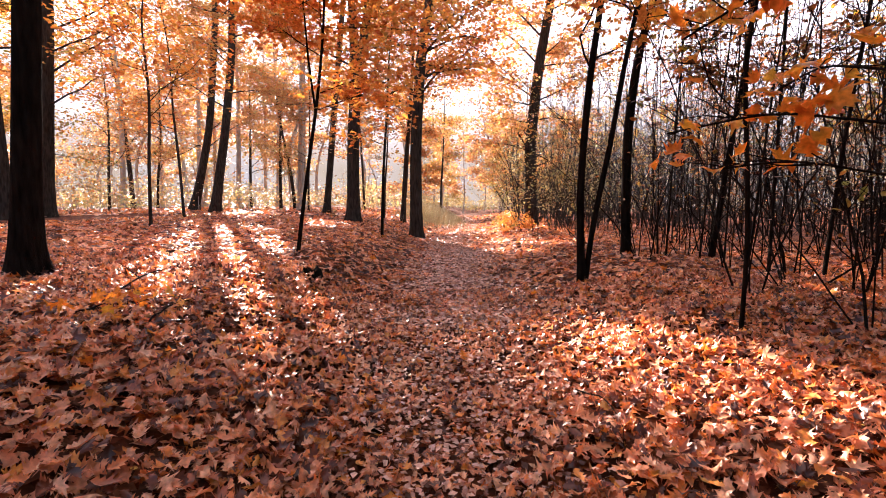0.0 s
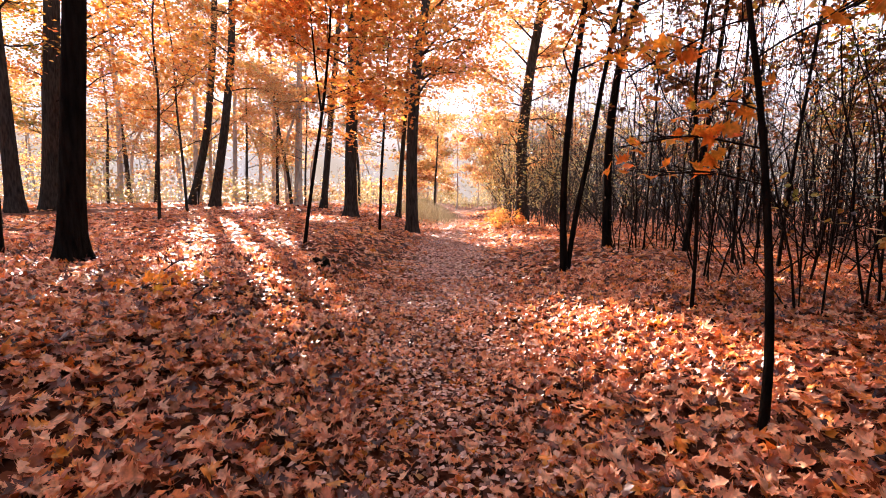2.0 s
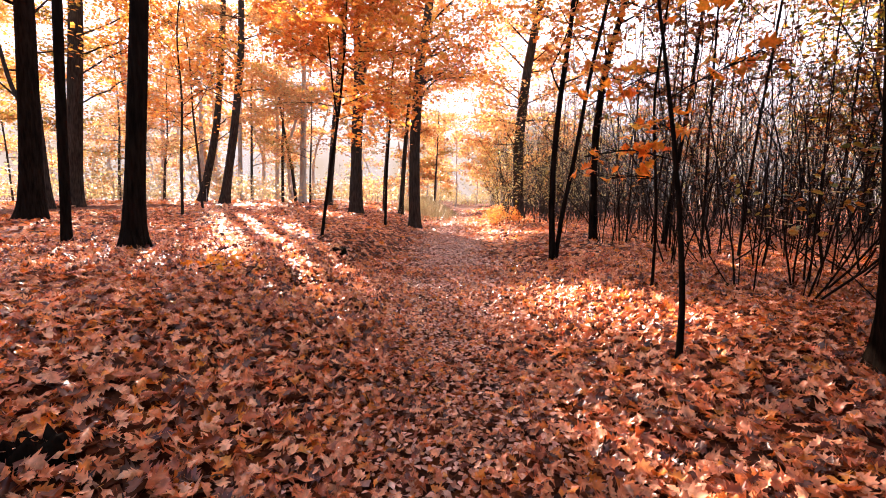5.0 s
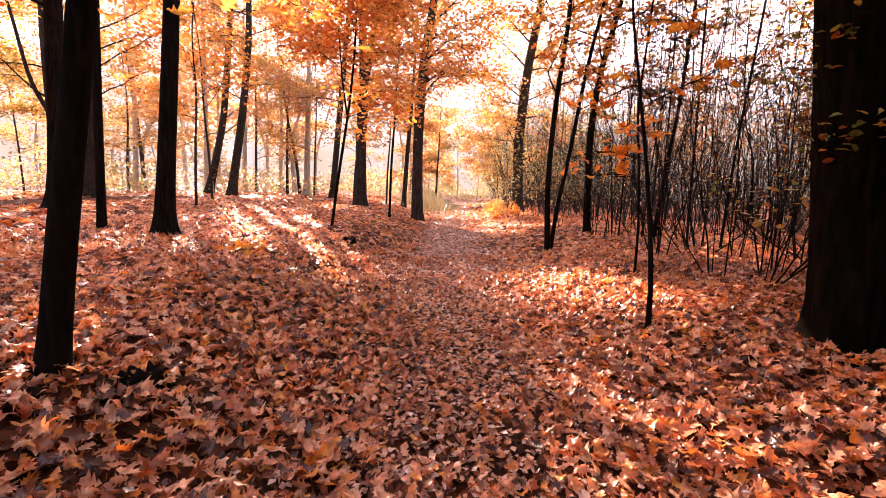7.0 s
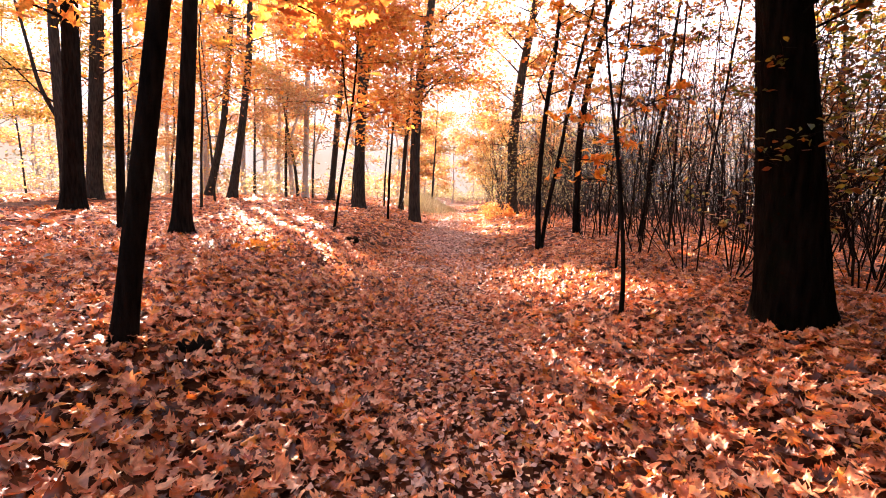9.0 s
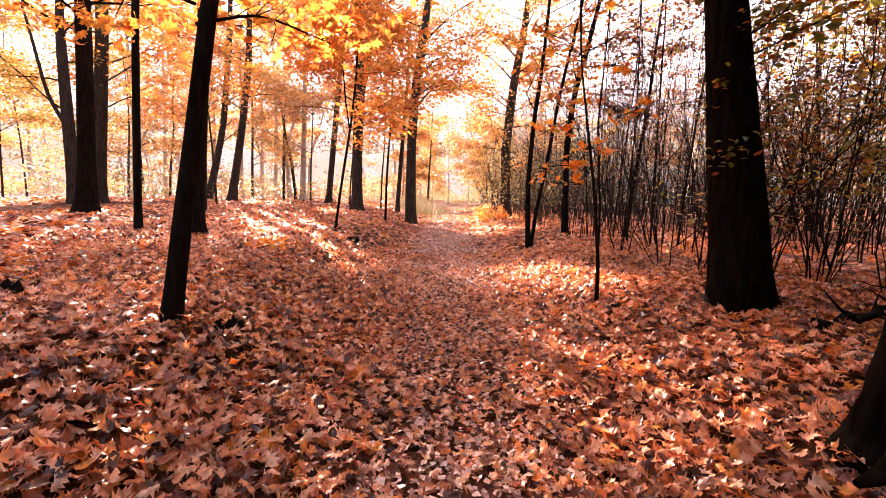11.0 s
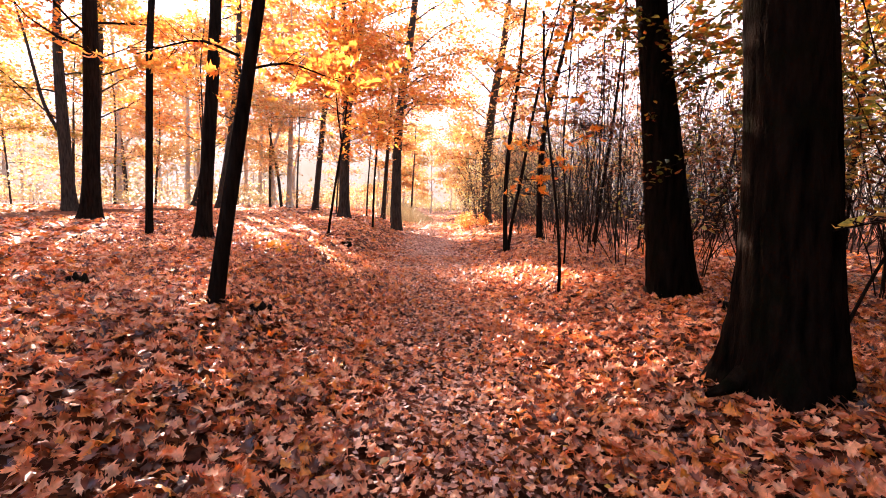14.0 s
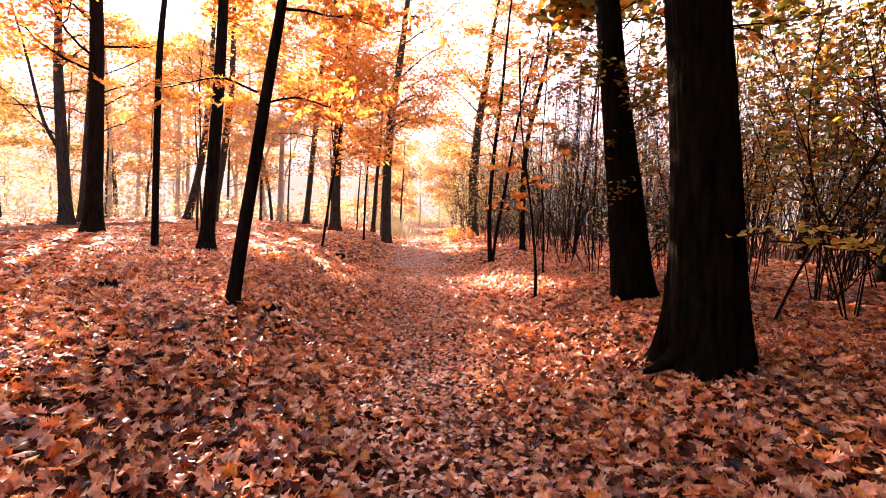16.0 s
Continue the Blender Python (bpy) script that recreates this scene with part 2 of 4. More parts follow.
# leaf shapes: a lobed oak leaf for near, a bent four-pointed one for mid, a bent diamond for far
def oak_leaf(rng, fold, bend, wave, curl=0.0, lobes=4):
    """A red-oak leaf: pointed lobes with deep bays between them, along a midrib that bends, its edges folded and curled."""
    if lobes == 4:
        bay_u, bay_w = (0.05, 0.26, 0.46, 0.67, 0.84), (0.02, 0.105, 0.15, 0.135, 0.06)
        tip_u, tip_w = (0.22, 0.44, 0.68, 0.89), (0.20, 0.32, 0.30, 0.14)
    else:
        bay_u, bay_w = (0.06, 0.38, 0.74), (0.03, 0.14, 0.10)
        tip_u, tip_w = (0.36, 0.74), (0.30, 0.30)
    v, f = [(u, 0.0) for u in bay_u] + [(1.04, 0.0)], []
    end = len(bay_u)
    for side in (1, -1):
        s = side
        b = len(v)
        v += [(u + rng.uniform(-0.01, 0.01), side * w) for u, w in zip(bay_u, bay_w)]
        c = len(v)
        v += [(u + rng.uniform(-0.04, 0.04), side * w * rng.uniform(0.85, 1.15)) for u, w in zip(tip_u, tip_w)]
        for i in range(len(tip_u)):
            f += [(i, i + 1, b + i + 1)[::s], (i, b + i + 1, b + i)[::s], (b + i, b + i + 1, c + i)[::s]]
        f += [(end - 1, end, b + end - 1)[::s]]
    if lobes == 4:
        b = len(v)
        v += [(-0.20, 0.008), (-0.20, -0.008), (0.10, -0.012)]
        f += [(b, b + 1, b + 2)]
    v = np.array(v, float)
    u, w = v[:, 0], v[:, 1]
    z = fold * np.abs(w) + bend * (u - 0.5) ** 2 + wave * np.sin(7 * u + 2) * np.abs(w) * 2 + curl * w * np.abs(w) * 4 + 0.25 * wave * np.sin(23 * u + 9 * w)
    return np.stack((u - 0.45, w, z), 1), np.array(f)


def star_leaf(fold):
    v = np.array([(-0.5, 0, 0), (-0.05, 0.34, fold), (0.1, 0.1, 0.03), (0.55, 0, -0.05), (0.1, -0.1, 0.03), (-0.05, -0.34, fold), (0.3, 0.28, fold), (0.3, -0.28, fold)])
    f = np.array([(0, 2, 1), (0, 4, 2), (0, 5, 4), (2, 4, 3), (2, 3, 6), (4, 7, 3)])
    return v, f


def diamond_leaf(fold):
    return np.array([(-0.5, 0, 0), (0.05, 0.36, fold), (0.5, 0, 0.0), (0.05, -0.36, fold)]), np.array([(0, 2, 1), (0, 3, 2)])


def ovate_leaf(fold):
    v = np.array([(-0.5, 0, 0), (-0.2, 0.24, fold), (0.15, 0.25, fold), (0.5, 0, -0.06), (0.15, -0.25, fold), (-0.2, -0.24, fold), (-0.2, 0, 0), (0.15, 0, 0.02)])
    return v, np.array([(0, 6, 1), (6, 2, 1), (6, 7, 2), (7, 3, 2), (0, 5, 6), (6, 5, 4), (6, 4, 7), (7, 4, 3)])


leaf_rng = np.random.default_rng(5)
NEAR_LEAVES = [oak_leaf(leaf_rng, f, b, w, c) for f, b, w, c in ((0.35, 0.5, 0.2, 0.5), (0.6, -0.6, 0.3, -0.6), (-0.4, 0.7, 0.3, 0.7), (0.2, -0.4, -0.3, 0.9), (0.8, 0.6, 0.1, 0.0), (-0.2, -0.7, 0.2, -0.5), (0.4, 0.9, -0.2, 0.4), (-0.5, 0.3, 0.25, 0.0), (0.2, -1.1, 0.2, 0.7), (-0.7, -0.4, 0.1, -0.3))]
BANK_LEAVES = [oak_leaf(leaf_rng, f, b, w, c, 2) for f, b, w, c in ((0.3, 0.3, 0.2, 0.2), (-0.4, 0.5, 0.2, -0.4), (0.5, -0.6, -0.2, 0.4), (-0.2, -0.4, 0.3, 0.5))]
MID_LEAVES = [star_leaf(f) for f in (0.12, -0.1, 0.2)]
OVATE_LEAVES = [ovate_leaf(f) for f in (0.08, -0.06, 0.16)]
FAR_LEAVES = [diamond_leaf(f) for f in (0.12, -0.1)]


def leaf_cloud(rng, pos, size, shapes, tilt=0.6, normal=None):
    """Places one leaf at each point; returns vertices and triangles."""
    n = len(pos)
    size = np.broadcast_to(np.asarray(size, float), (n,)) * rng.uniform(0.7, 1.3, n)
    yaw, lean, turn = rng.uniform(0, 2 * np.pi, n), np.abs(rng.normal(0, 1, n)) * tilt, rng.uniform(0, 2 * np.pi, n)
    up = np.stack((np.sin(lean) * np.cos(turn), np.sin(lean) * np.sin(turn), np.cos(lean)), 1)
    if normal is not None:
        up = up + normal
        up /= np.linalg.norm(up, axis=1)[:, None]
    d = np.stack((np.cos(yaw), np.sin(yaw), np.zeros(n)), 1)
    ex = d - up * (d * up).sum(1)[:, None]
    ex /= np.linalg.norm(ex, axis=1)[:, None] + 1e-9
    ey = np.cross(up, ex)
    pick = rng.integers(0, len(shapes), n)
    vs, fs, base = [], [], 0
    for k, (tv, tf) in enumerate(shapes):
        i = np.nonzero(pick == k)[0]
        if not len(i):
            continue
        s = size[i][:, None, None]
        v = pos[i][:, None] + s * (tv[None, :, 0:1] * ex[i][:, None] + tv[None, :, 1:2] * ey[i][:, None] + tv[None, :, 2:3] * up[i][:, None])
        f = tf[None] + (np.arange(len(i)) * len(tv))[:, None, None] + base
        vs.append(v.reshape(-1, 3))
        fs.append(f.reshape(-1, 3))
        base += len(i) * len(tv)
    return np.concatenate(vs), np.concatenate(fs)


# openings in the canopy through which the low sun reaches the ground: centre, half length along the sun's way, half width
OPENINGS = [(-3.80, 8.15, 4.6, 0.20), (-3.2, 8.6, 0.9, 0.24), (-3.2, 5.0, 1.2, 0.16), (0.9, 15.0, 4.0, 0.7), (1.3, 22.0, 6.0, 1.3), (3.2, 40.0, 10.0, 1.5), (1.5, 4.6, 1.2, 0.46), (2.0, 3.5, 1.1, 0.40), (3.6, 6.2, 0.7, 0.22),
            (-3.4, 15.0, 1.6, 0.9), (2.9, 24.0, 3.5, 0.9), (-8.5, 20.0, 2.5, 0.7), (3.72, -5.8, 2.4, 0.10), (0.85, -8.0, 2.4, 0.75)]


def shading(pos):
    """True where a leaf does not stand in the sun's way to an opening."""
    k = (pos[:, 2] - 0.4) / SUN[2]
    q = pos - SUN[None] * k[:, None]
    along = np.array((SUN[0], SUN[1])) / np.hypot(SUN[0], SUN[1])
    keep = np.ones(len(pos), bool)
    for cx, cy, hl, hw in OPENINGS:
        dx, dy = q[:, 0] - cx, q[:, 1] - cy
        a, b = dx * along[0] + dy * along[1], dx * along[1] - dy * along[0]
        keep &= ~((np.abs(b) < hw * (1.0 + (0.25 * np.sin(6.1 * a + cx) + 0.15 * np.sin(14.3 * a + cy)) * (hw > 0.3))) & (np.abs(a) < hl))
    return keep


# ---- ground ----
LEFT_D, LEFT_Z = (0, 0.8, 1.1, 1.7, 2.1, 2.6, 4.0, 6.0, 9.0, 14.0, 400), (0, 0, 0.03, 0.17, 0.34, 0.48, 0.58, 0.66, 0.80, 0.86, 0.86)
RIGHT_D, RIGHT_Z = (0, 0.9, 1.4, 2.0, 2.6, 3.4, 6.0, 20, 400), (0, 0, 0.04, 0.18, 0.28, 0.34, 0.28, 0.3, 0.3)


def path_x(y):
    y = np.clip(y, -30, 90)
    return 0.02 * y + 0.0007 * y * np.abs(y)


def ground_z(x, y):
    x, y = np.asarray(x, float), np.asarray(y, float)
    d = x - path_x(y)
    z = np.full(np.broadcast(x, y).shape, -0.06)
    for s in (-0.3, -0.15, 0, 0.15, 0.3):
        z = z + np.where(d + s < 0, np.interp(-(d + s), LEFT_D, LEFT_Z), np.interp(d + s, RIGHT_D, RIGHT_Z)) / 5
    z = z + 0.5 * (1 - np.exp(-np.clip(y, 0, None) / 25))
    z = z + 0.022 * np.sin(1.7 * x + 0.6 * y) * np.cos(1.3 * y - 0.4 * x) + 0.012 * np.sin(4.1 * x + 1.0) * np.sin(3.7 * y)
    return z


def spaced(lo, hi, fine_lo, fine_hi, step, growth=1.25):
    mid = list(np.arange(fine_lo, fine_hi + 1e-6, step))
    a, s = fine_hi, step
    while a < hi:
        s *= growth
        a += s
        mid.append(a)
    a, s = fine_lo, step
    while a > lo:
        s *= growth
        a -= s
        mid.insert(0, a)
    return np.array(mid)


gx, gy = spaced(-1500, 1500, -10, 9, 0.19), spaced(-1500, 1500, -7, 24, 0.19)
GX, GY = np.meshgrid(gx, gy)
gv = np.stack((GX.ravel(), GY.ravel(), ground_z(GX, GY).ravel()), 1)
nx = len(gx)
gi = (np.arange(len(gy) - 1)[:, None] * nx + np.arange(nx - 1)[None]).ravel()
ground = part("ground", tri_mesh("ground", gv, np.stack((gi, gi + 1, gi + nx + 1, gi + nx), 1), mat_ground), None)
tagged(ground, "leaf-covered woodland floor with a sunken footpath between low banks", "ground", kind="structure")


# ---- hazy distance, imitated by a glowing ring ----
def haze_material():
    m, t, p, out = nodes("glowing_haze")
    geo = t.nodes.new("ShaderNodeNewGeometry")
    sep = t.nodes.new("ShaderNodeSeparateXYZ")
    t.links.new(geo.outputs["Position"], sep.inputs[0])
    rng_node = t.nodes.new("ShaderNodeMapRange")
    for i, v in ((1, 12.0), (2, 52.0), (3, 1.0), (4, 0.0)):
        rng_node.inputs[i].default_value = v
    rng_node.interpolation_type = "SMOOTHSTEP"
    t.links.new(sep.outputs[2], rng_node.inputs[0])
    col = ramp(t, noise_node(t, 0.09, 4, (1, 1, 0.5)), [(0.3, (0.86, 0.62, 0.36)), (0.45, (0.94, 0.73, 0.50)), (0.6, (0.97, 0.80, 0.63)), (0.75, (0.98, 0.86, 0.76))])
    # Emission gives the imitated haze its brightness; it thins out with height.
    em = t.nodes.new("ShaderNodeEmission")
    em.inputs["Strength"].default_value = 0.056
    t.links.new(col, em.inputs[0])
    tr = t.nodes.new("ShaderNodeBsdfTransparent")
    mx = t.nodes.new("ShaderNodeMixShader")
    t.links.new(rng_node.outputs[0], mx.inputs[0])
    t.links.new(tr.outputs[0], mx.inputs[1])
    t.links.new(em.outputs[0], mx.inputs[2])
    t.links.new(mx.outputs[0], out.inputs["Surface"])
    return m


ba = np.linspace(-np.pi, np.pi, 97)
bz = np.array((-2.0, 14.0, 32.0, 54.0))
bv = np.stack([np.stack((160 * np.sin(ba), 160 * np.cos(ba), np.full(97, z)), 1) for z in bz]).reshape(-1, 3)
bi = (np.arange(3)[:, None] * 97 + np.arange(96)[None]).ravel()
tagged(part("backdrop", tri_mesh("backdrop", bv, np.stack((bi, bi + 1, bi + 98, bi + 97), 1), haze_material()), None), "glowing backdrop ring imitating bright haze behind the wood", "haze", kind="structure")


# ---- trees ----
def tree(name, label, y, profile, height, rng_seed, mat_leaf, category="tree", group="", flare=1.5, sides=14, bark=None, crown_from=4.0, limbs=14,
         limb_len=2.6, leaves=2200, leaf_size=0.15, shapes=None, spread=0.5, rough=0.04, rings=34, stems=(), boughs=(), flat=0.35, roots=0, fine=1, furrow=0.0, away=False, slim=1.0, leaf_label=""):
    """A tree whose trunk follows the profile (x, z, radius) in the plane y, with limbs and a crown of single leaves."""
    rng = np.random.default_rng(rng_seed)
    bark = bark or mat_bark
    x0 = profile[0][0]
    z0 = float(ground_z(x0, y))
    base = thing(name, label, category, group, at=(x0, y, z0))
    line = [(px - x0, 0, pz - profile[0][1], pr * slim) for px, pz, pr in profile]
    (ax, _, az_, ar), (bx, _, bz, br) = line[-2], line[-1]
    if bz < height:
        lean = (bx - ax) / max(bz - az_, 0.1) * 0.6
        line.append((bx + lean * (height - bz) * 0.5, rng.normal(0, 0.3), bz + (height - bz) * 0.5, br * 0.62))
        line.append((bx + lean * (height - bz) * 0.8, rng.normal(0, 0.5), height, 0.02))
    p = smooth_line(line, rings)
    p = np.concatenate(([(p[0][0], p[0][1], -0.25, p[0][3])], p))
    if roots:
        extra = [np.interp(q, p[:, 2], p[:, c]) for q in (0.08, 0.16, 0.26, 0.4) for c in range(4)]
        p = np.concatenate((p, np.array(extra).reshape(-1, 4)))
        p = p[np.argsort(p[:, 2])]
    zz = np.clip(p[:, 2], 0, None)
    rad = p[:, 3] * (1 + (flare - 1) * np.exp(-zz / (1.9 * line[0][3] + 0.05)))
    low = p[:, :3].copy()
    sh = Shape()
    sh.tube(low, rad, sides, rough, rng_seed, furrow=furrow, spurs=0.14 * roots * np.exp(-zz / (1.1 * line[0][3] + 0.03)))
    part("trunk", sh.mesh("trunk", bark), base)
    tips = []
    for s in stems:
        q = smooth_line([(px - x0, (py - y), pz - z0, pr) for px, py, pz, pr in s], 18)
        sh = Shape()
        sh.tube(q[:, :3], q[:, 3], 8, 0.04, 3)
        part("stem", sh.mesh("stem", bark), base)
        tips += [q[k, :3] for k in range(9, 18, 2)]

    def limb_part(q, r):
        if not shading(q + np.array((x0, y, z0))).all() and not fine > 1:
            return
        sh = Shape()
        around = 6 if fine else 4
        start = sh.tube(q, np.linspace(r, 0.006, len(q)), around, 0.05, 1)
        for k in range(2, len(q) - 1, 1 if fine else 2):
            for _ in range(2 if fine else 1):
                d = q[k] - q[k - 1]
                a = math.atan2(d[1], d[0]) + rng.choice((-1, 1)) * rng.uniform(0.4, 1.1)
                tw = bough(rng, q[k], a, rng.uniform(-0.2, 0.5), rng.uniform(0.25, 0.5) * limb_len * 0.6, 5 if fine > 1 else 4)
                sh.sprout(tw, np.linspace(max(0.005, r * 0.3), 0.0025, len(tw)), start, around, k, int(rng.integers(0, around)))
                tips.extend(tw[1:])
        tips.extend(q[2:])
        part("limb", sh.mesh("limb", bark), base)

    for b in boughs:
        limb_part(smooth_line([(px - x0, py - y, pz - z0) for px, py, pz in b[1]], 9), b[0])
    for k in range(limbs):
        f = (k + rng.uniform(0, 1)) / limbs
        zl = crown_from + (height * 0.96 - crown_from) * f
        at = np.array([np.interp(zl, p[:, 2], p[:, c]) for c in range(3)])
        r = np.interp(zl, p[:, 2], p[:, 3])
        ll = limb_len * (1.0 - 0.6 * f) * rng.uniform(0.7, 1.25)
        limb_part(bough(rng, at, rng.uniform(-0.4, np.pi + 0.4) if away else rng.uniform(0, 2 * np.pi), rng.uniform(0.1, 0.7), ll, 8, 0.2), min(r * 0.36, 0.038))
    if leaves and tips:
        tips = np.array(tips)
        stem_x, stem_y = np.interp(tips[:, 2], p[:, 2], p[:, 0]), np.interp(tips[:, 2], p[:, 2], p[:, 1])
        outer = np.hypot(tips[:, 0] - stem_x, tips[:, 1] - stem_y) > 0.3 * limb_len
        tips = tips[outer] if outer.sum() > 12 else tips
        pick = rng.integers(0, len(tips), leaves)
        pos = tips[pick] + rng.normal(0, 1, (leaves, 3)) * np.array((spread, spread, spread * flat))
        world_pos = pos + np.array((x0, y, z0))
        keep = (shading(world_pos) | (height < 4.5)) & (world_pos[:, 2] > ground_z(world_pos[:, 0], world_pos[:, 1]) + 0.3)
        v, f = leaf_cloud(rng, pos[keep], leaf_size, shapes or MID_LEAVES, 0.7)
        part("crown", tri_mesh("crown", v, f, mat_leaf), base, leaf_label, smooth=False)
    return base


big = "large dark-barked tree with orange autumn leaves on the leafy bank"
tree("tree", big, 4.97, [(-4.72, 0.66, 0.206), (-4.61, 1.91, 0.195), (-4.54, 2.66, 0.19), (-4.40, 4.12, 0.174)], 15, 1, mat_orange, slim=0.65, flare=1.75, roots=3, crown_from=5, sides=24, leaves=5000, limb_len=3.2)
tree("tree", "slender leaning tree with dark bark and orange leaves overhead", 0.03, [(-2.41, 0.45, 0.104), (-2.31, 1.16, 0.098), (-2.165, 1.94, 0.092), (-1.98, 3.10, 0.082), (-1.79, 4.1, 0.07)], 9, 2, mat_orange, slim=0.75,
     flare=1.2, roots=2, crown_from=3.3, sides=18, leaves=1500, limb_len=2.0, limbs=10, shapes=NEAR_LEAVES, leaf_size=0.17, fine=2, spread=0.3,
     boughs=[(0.016, [(-2.1, 0.03, 2.95), (-2.6, 0.3, 3.2), (-3.4, 0.6, 3.1)]), (0.016, [(-2.1, 0.03, 2.8), (-1.7, 0.3, 3.0), (-1.2, 0.9, 2.95)])])
tree("tree", "slim straight dark tree trunk with orange leaves", 5.3, [(-5.97, 0.66, 0.111), (-5.9, 2.48, 0.1), (-5.77, 5.19, 0.094)], 11, 3, mat_orange, slim=0.66, flare=1.2, crown_from=3.6, leaves=4500, limb_len=2.4)
tree("tree", big, 8.46, [(-9.28, 0.92, 0.263), (-9.13, 3.51, 0.24), (-9.0, 6.37, 0.216)], 16, 4, mat_orange, slim=0.78, flare=1.6, roots=2, crown_from=4.0, leaves=6500, limb_len=3.6, limbs=18)
FAR = dict(shapes=FAR_LEAVES, leaf_size=0.145, bark=mat_hazed_mid_bark, spread=0.36, flat=0.3, away=True)
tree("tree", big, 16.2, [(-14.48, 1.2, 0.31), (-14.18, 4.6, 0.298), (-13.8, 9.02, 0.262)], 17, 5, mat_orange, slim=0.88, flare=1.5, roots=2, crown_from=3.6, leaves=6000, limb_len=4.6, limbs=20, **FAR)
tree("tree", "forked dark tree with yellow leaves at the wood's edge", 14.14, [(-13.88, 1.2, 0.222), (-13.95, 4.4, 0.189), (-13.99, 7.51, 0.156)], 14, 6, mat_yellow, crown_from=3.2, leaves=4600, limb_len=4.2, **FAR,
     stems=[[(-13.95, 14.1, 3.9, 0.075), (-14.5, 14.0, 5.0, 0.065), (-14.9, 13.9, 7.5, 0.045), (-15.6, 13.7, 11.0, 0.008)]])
tree("tree", "leaning dark tree with orange and yellow leaves", 25.78, [(-14.42, 1.14, 0.299), (-13.87, 3.24, 0.282), (-13.26, 5.81, 0.249), (-12.70, 11.1, 0.216)], 18, 7, mat_hazed_orange, slim=0.8, crown_from=3.0, leaves=8000, limb_len=5.2, limbs=22, **FAR)
tree("tree", "leaning dark tree beside its twin with orange leaves", 22.43, [(-11.49, 1.13, 0.319), (-11.18, 3.02, 0.29), (-10.8, 4.99, 0.275), (-10.24, 9.09, 0.232)], 17, 8, mat_hazed_orange, slim=0.74, crown_from=5, leaves=7800, limb_len=5.0, limbs=20, **FAR)
# Its left boughs are added to keep sun off the ground by the oaks.
tree("tree", "tall forked dark tree with a flared base and orange leaves", 18.43, [(-3.7, 0.86, 0.33), (-3.69, 3.85, 0.30), (-3.49, 6.75, 0.26), (-3.62, 9.56, 0.17)], 18, 9, mat_hazed_orange, slim=0.8, flare=1.3, roots=3, sides=20, crown_from=4.0, leaves=9300, limb_len=5.2, limbs=26, **FAR,
     boughs=[(0.05, [(-3.6, 18.43, 6.0), (-5.2, 17.4, 7.0), (-6.8, 16.6, 7.4)]), (0.05, [(-3.6, 18.43, 7.0), (-5.4, 17.6, 7.8), (-7.0, 17.0, 8.2)]), (0.05, [(-3.6, 18.43, 5.4), (-5.0, 17.0, 6.2), (-6.0, 15.9, 6.6)])],
     stems=[[(-3.5, 18.43, 6.4, 0.2), (-3.15, 18.4, 8.0, 0.18), (-2.85, 18.3, 9.8, 0.15), (-2.2, 18.0, 14, 0.05)]])
tree("tree", "tall dark tree beside the footpath with orange leaves", 16.19, [(-0.97, 0.46, 0.27), (-0.99, 3.77, 0.25), (-0.77, 7.07, 0.222), (-0.47, 8.58, 0.2)], 17, 10, mat_orange, slim=0.8, flare=1.25, roots=2, sides=20, crown_from=4.8, leaves=9000, limb_len=4.6, limbs=22, **FAR,
     boughs=[(0.05, [(-0.7, 16.19, 7.9), (0.9, 15.5, 9.2), (2.2, 14.8, 9.6)]), (0.05, [(-0.7, 16.19, 6.8), (0.7, 16.6, 7.6), (1.8, 16.9, 7.4)]), (0.05, [(-0.8, 16.19, 6.6), (0.0, 14.5, 6.9), (0.5, 12.0, 6.3)]), (0.05, [(-0.7, 16.19, 7.4), (0.6, 15.6, 8.0), (2.2, 15.0, 8.2)]), (0.05, [(-0.7, 16.19, 6.0), (0.5, 17, 6.6), (1.9, 17.6, 6.9)]), (0.05, [(-0.9, 16.19, 5.2), (-0.2, 15.2, 5.9), (0.9, 14.2, 5.7)])])
tree("tree", "thin dark tree standing close behind a thicker trunk", 20.54, [(-1.86, 0.58, 0.15), (-1.65, 3.87, 0.131), (-1.48, 5.63, 0.105)], 11, 11, mat_hazed_orange, slim=0.8, crown_from=3.0, leaves=3900, limb_len=3.6, **FAR)
tree("tree", "slightly leaning grey-brown tree with orange leaves", 25.09, [(-6.56, 0.85, 0.255), (-6.07, 5.63, 0.239), (-5.66, 9.54, 0.207), (-5.35, 12.47, 0.191)], 18, 12, mat_hazed_orange, slim=0.72, crown_from=3.4, leaves=6000, limb_len=5.2, limbs=22, **FAR)
tree("tree", "tall tree with orange-yellow leaves beside the thicket", 20.17, [(3.95, 0.7, 0.308), (3.88, 4.32, 0.282), (4.23, 7.97, 0.257), (4.67, 10.32, 0.231)], 14, 13, mat_hazed_orange, slim=0.85, crown_from=2.2, leaves=9000, limb_len=3.4, limbs=28, **{**FAR, 'away': False, 'leaf_size': 0.175},
     boughs=[(0.05, [(4.2, 20.2, 7.6), (2.9, 19.6, 8.6), (1.2, 19.0, 9.2)]), (0.05, [(4.3, 20.2, 8.8), (3.0, 20.4, 10.2), (1.5, 20.6, 11.4)]), (0.04, [(4.0, 20.2, 6.2), (2.8, 20.6, 7.2), (1.7, 21.0, 7.6)])])
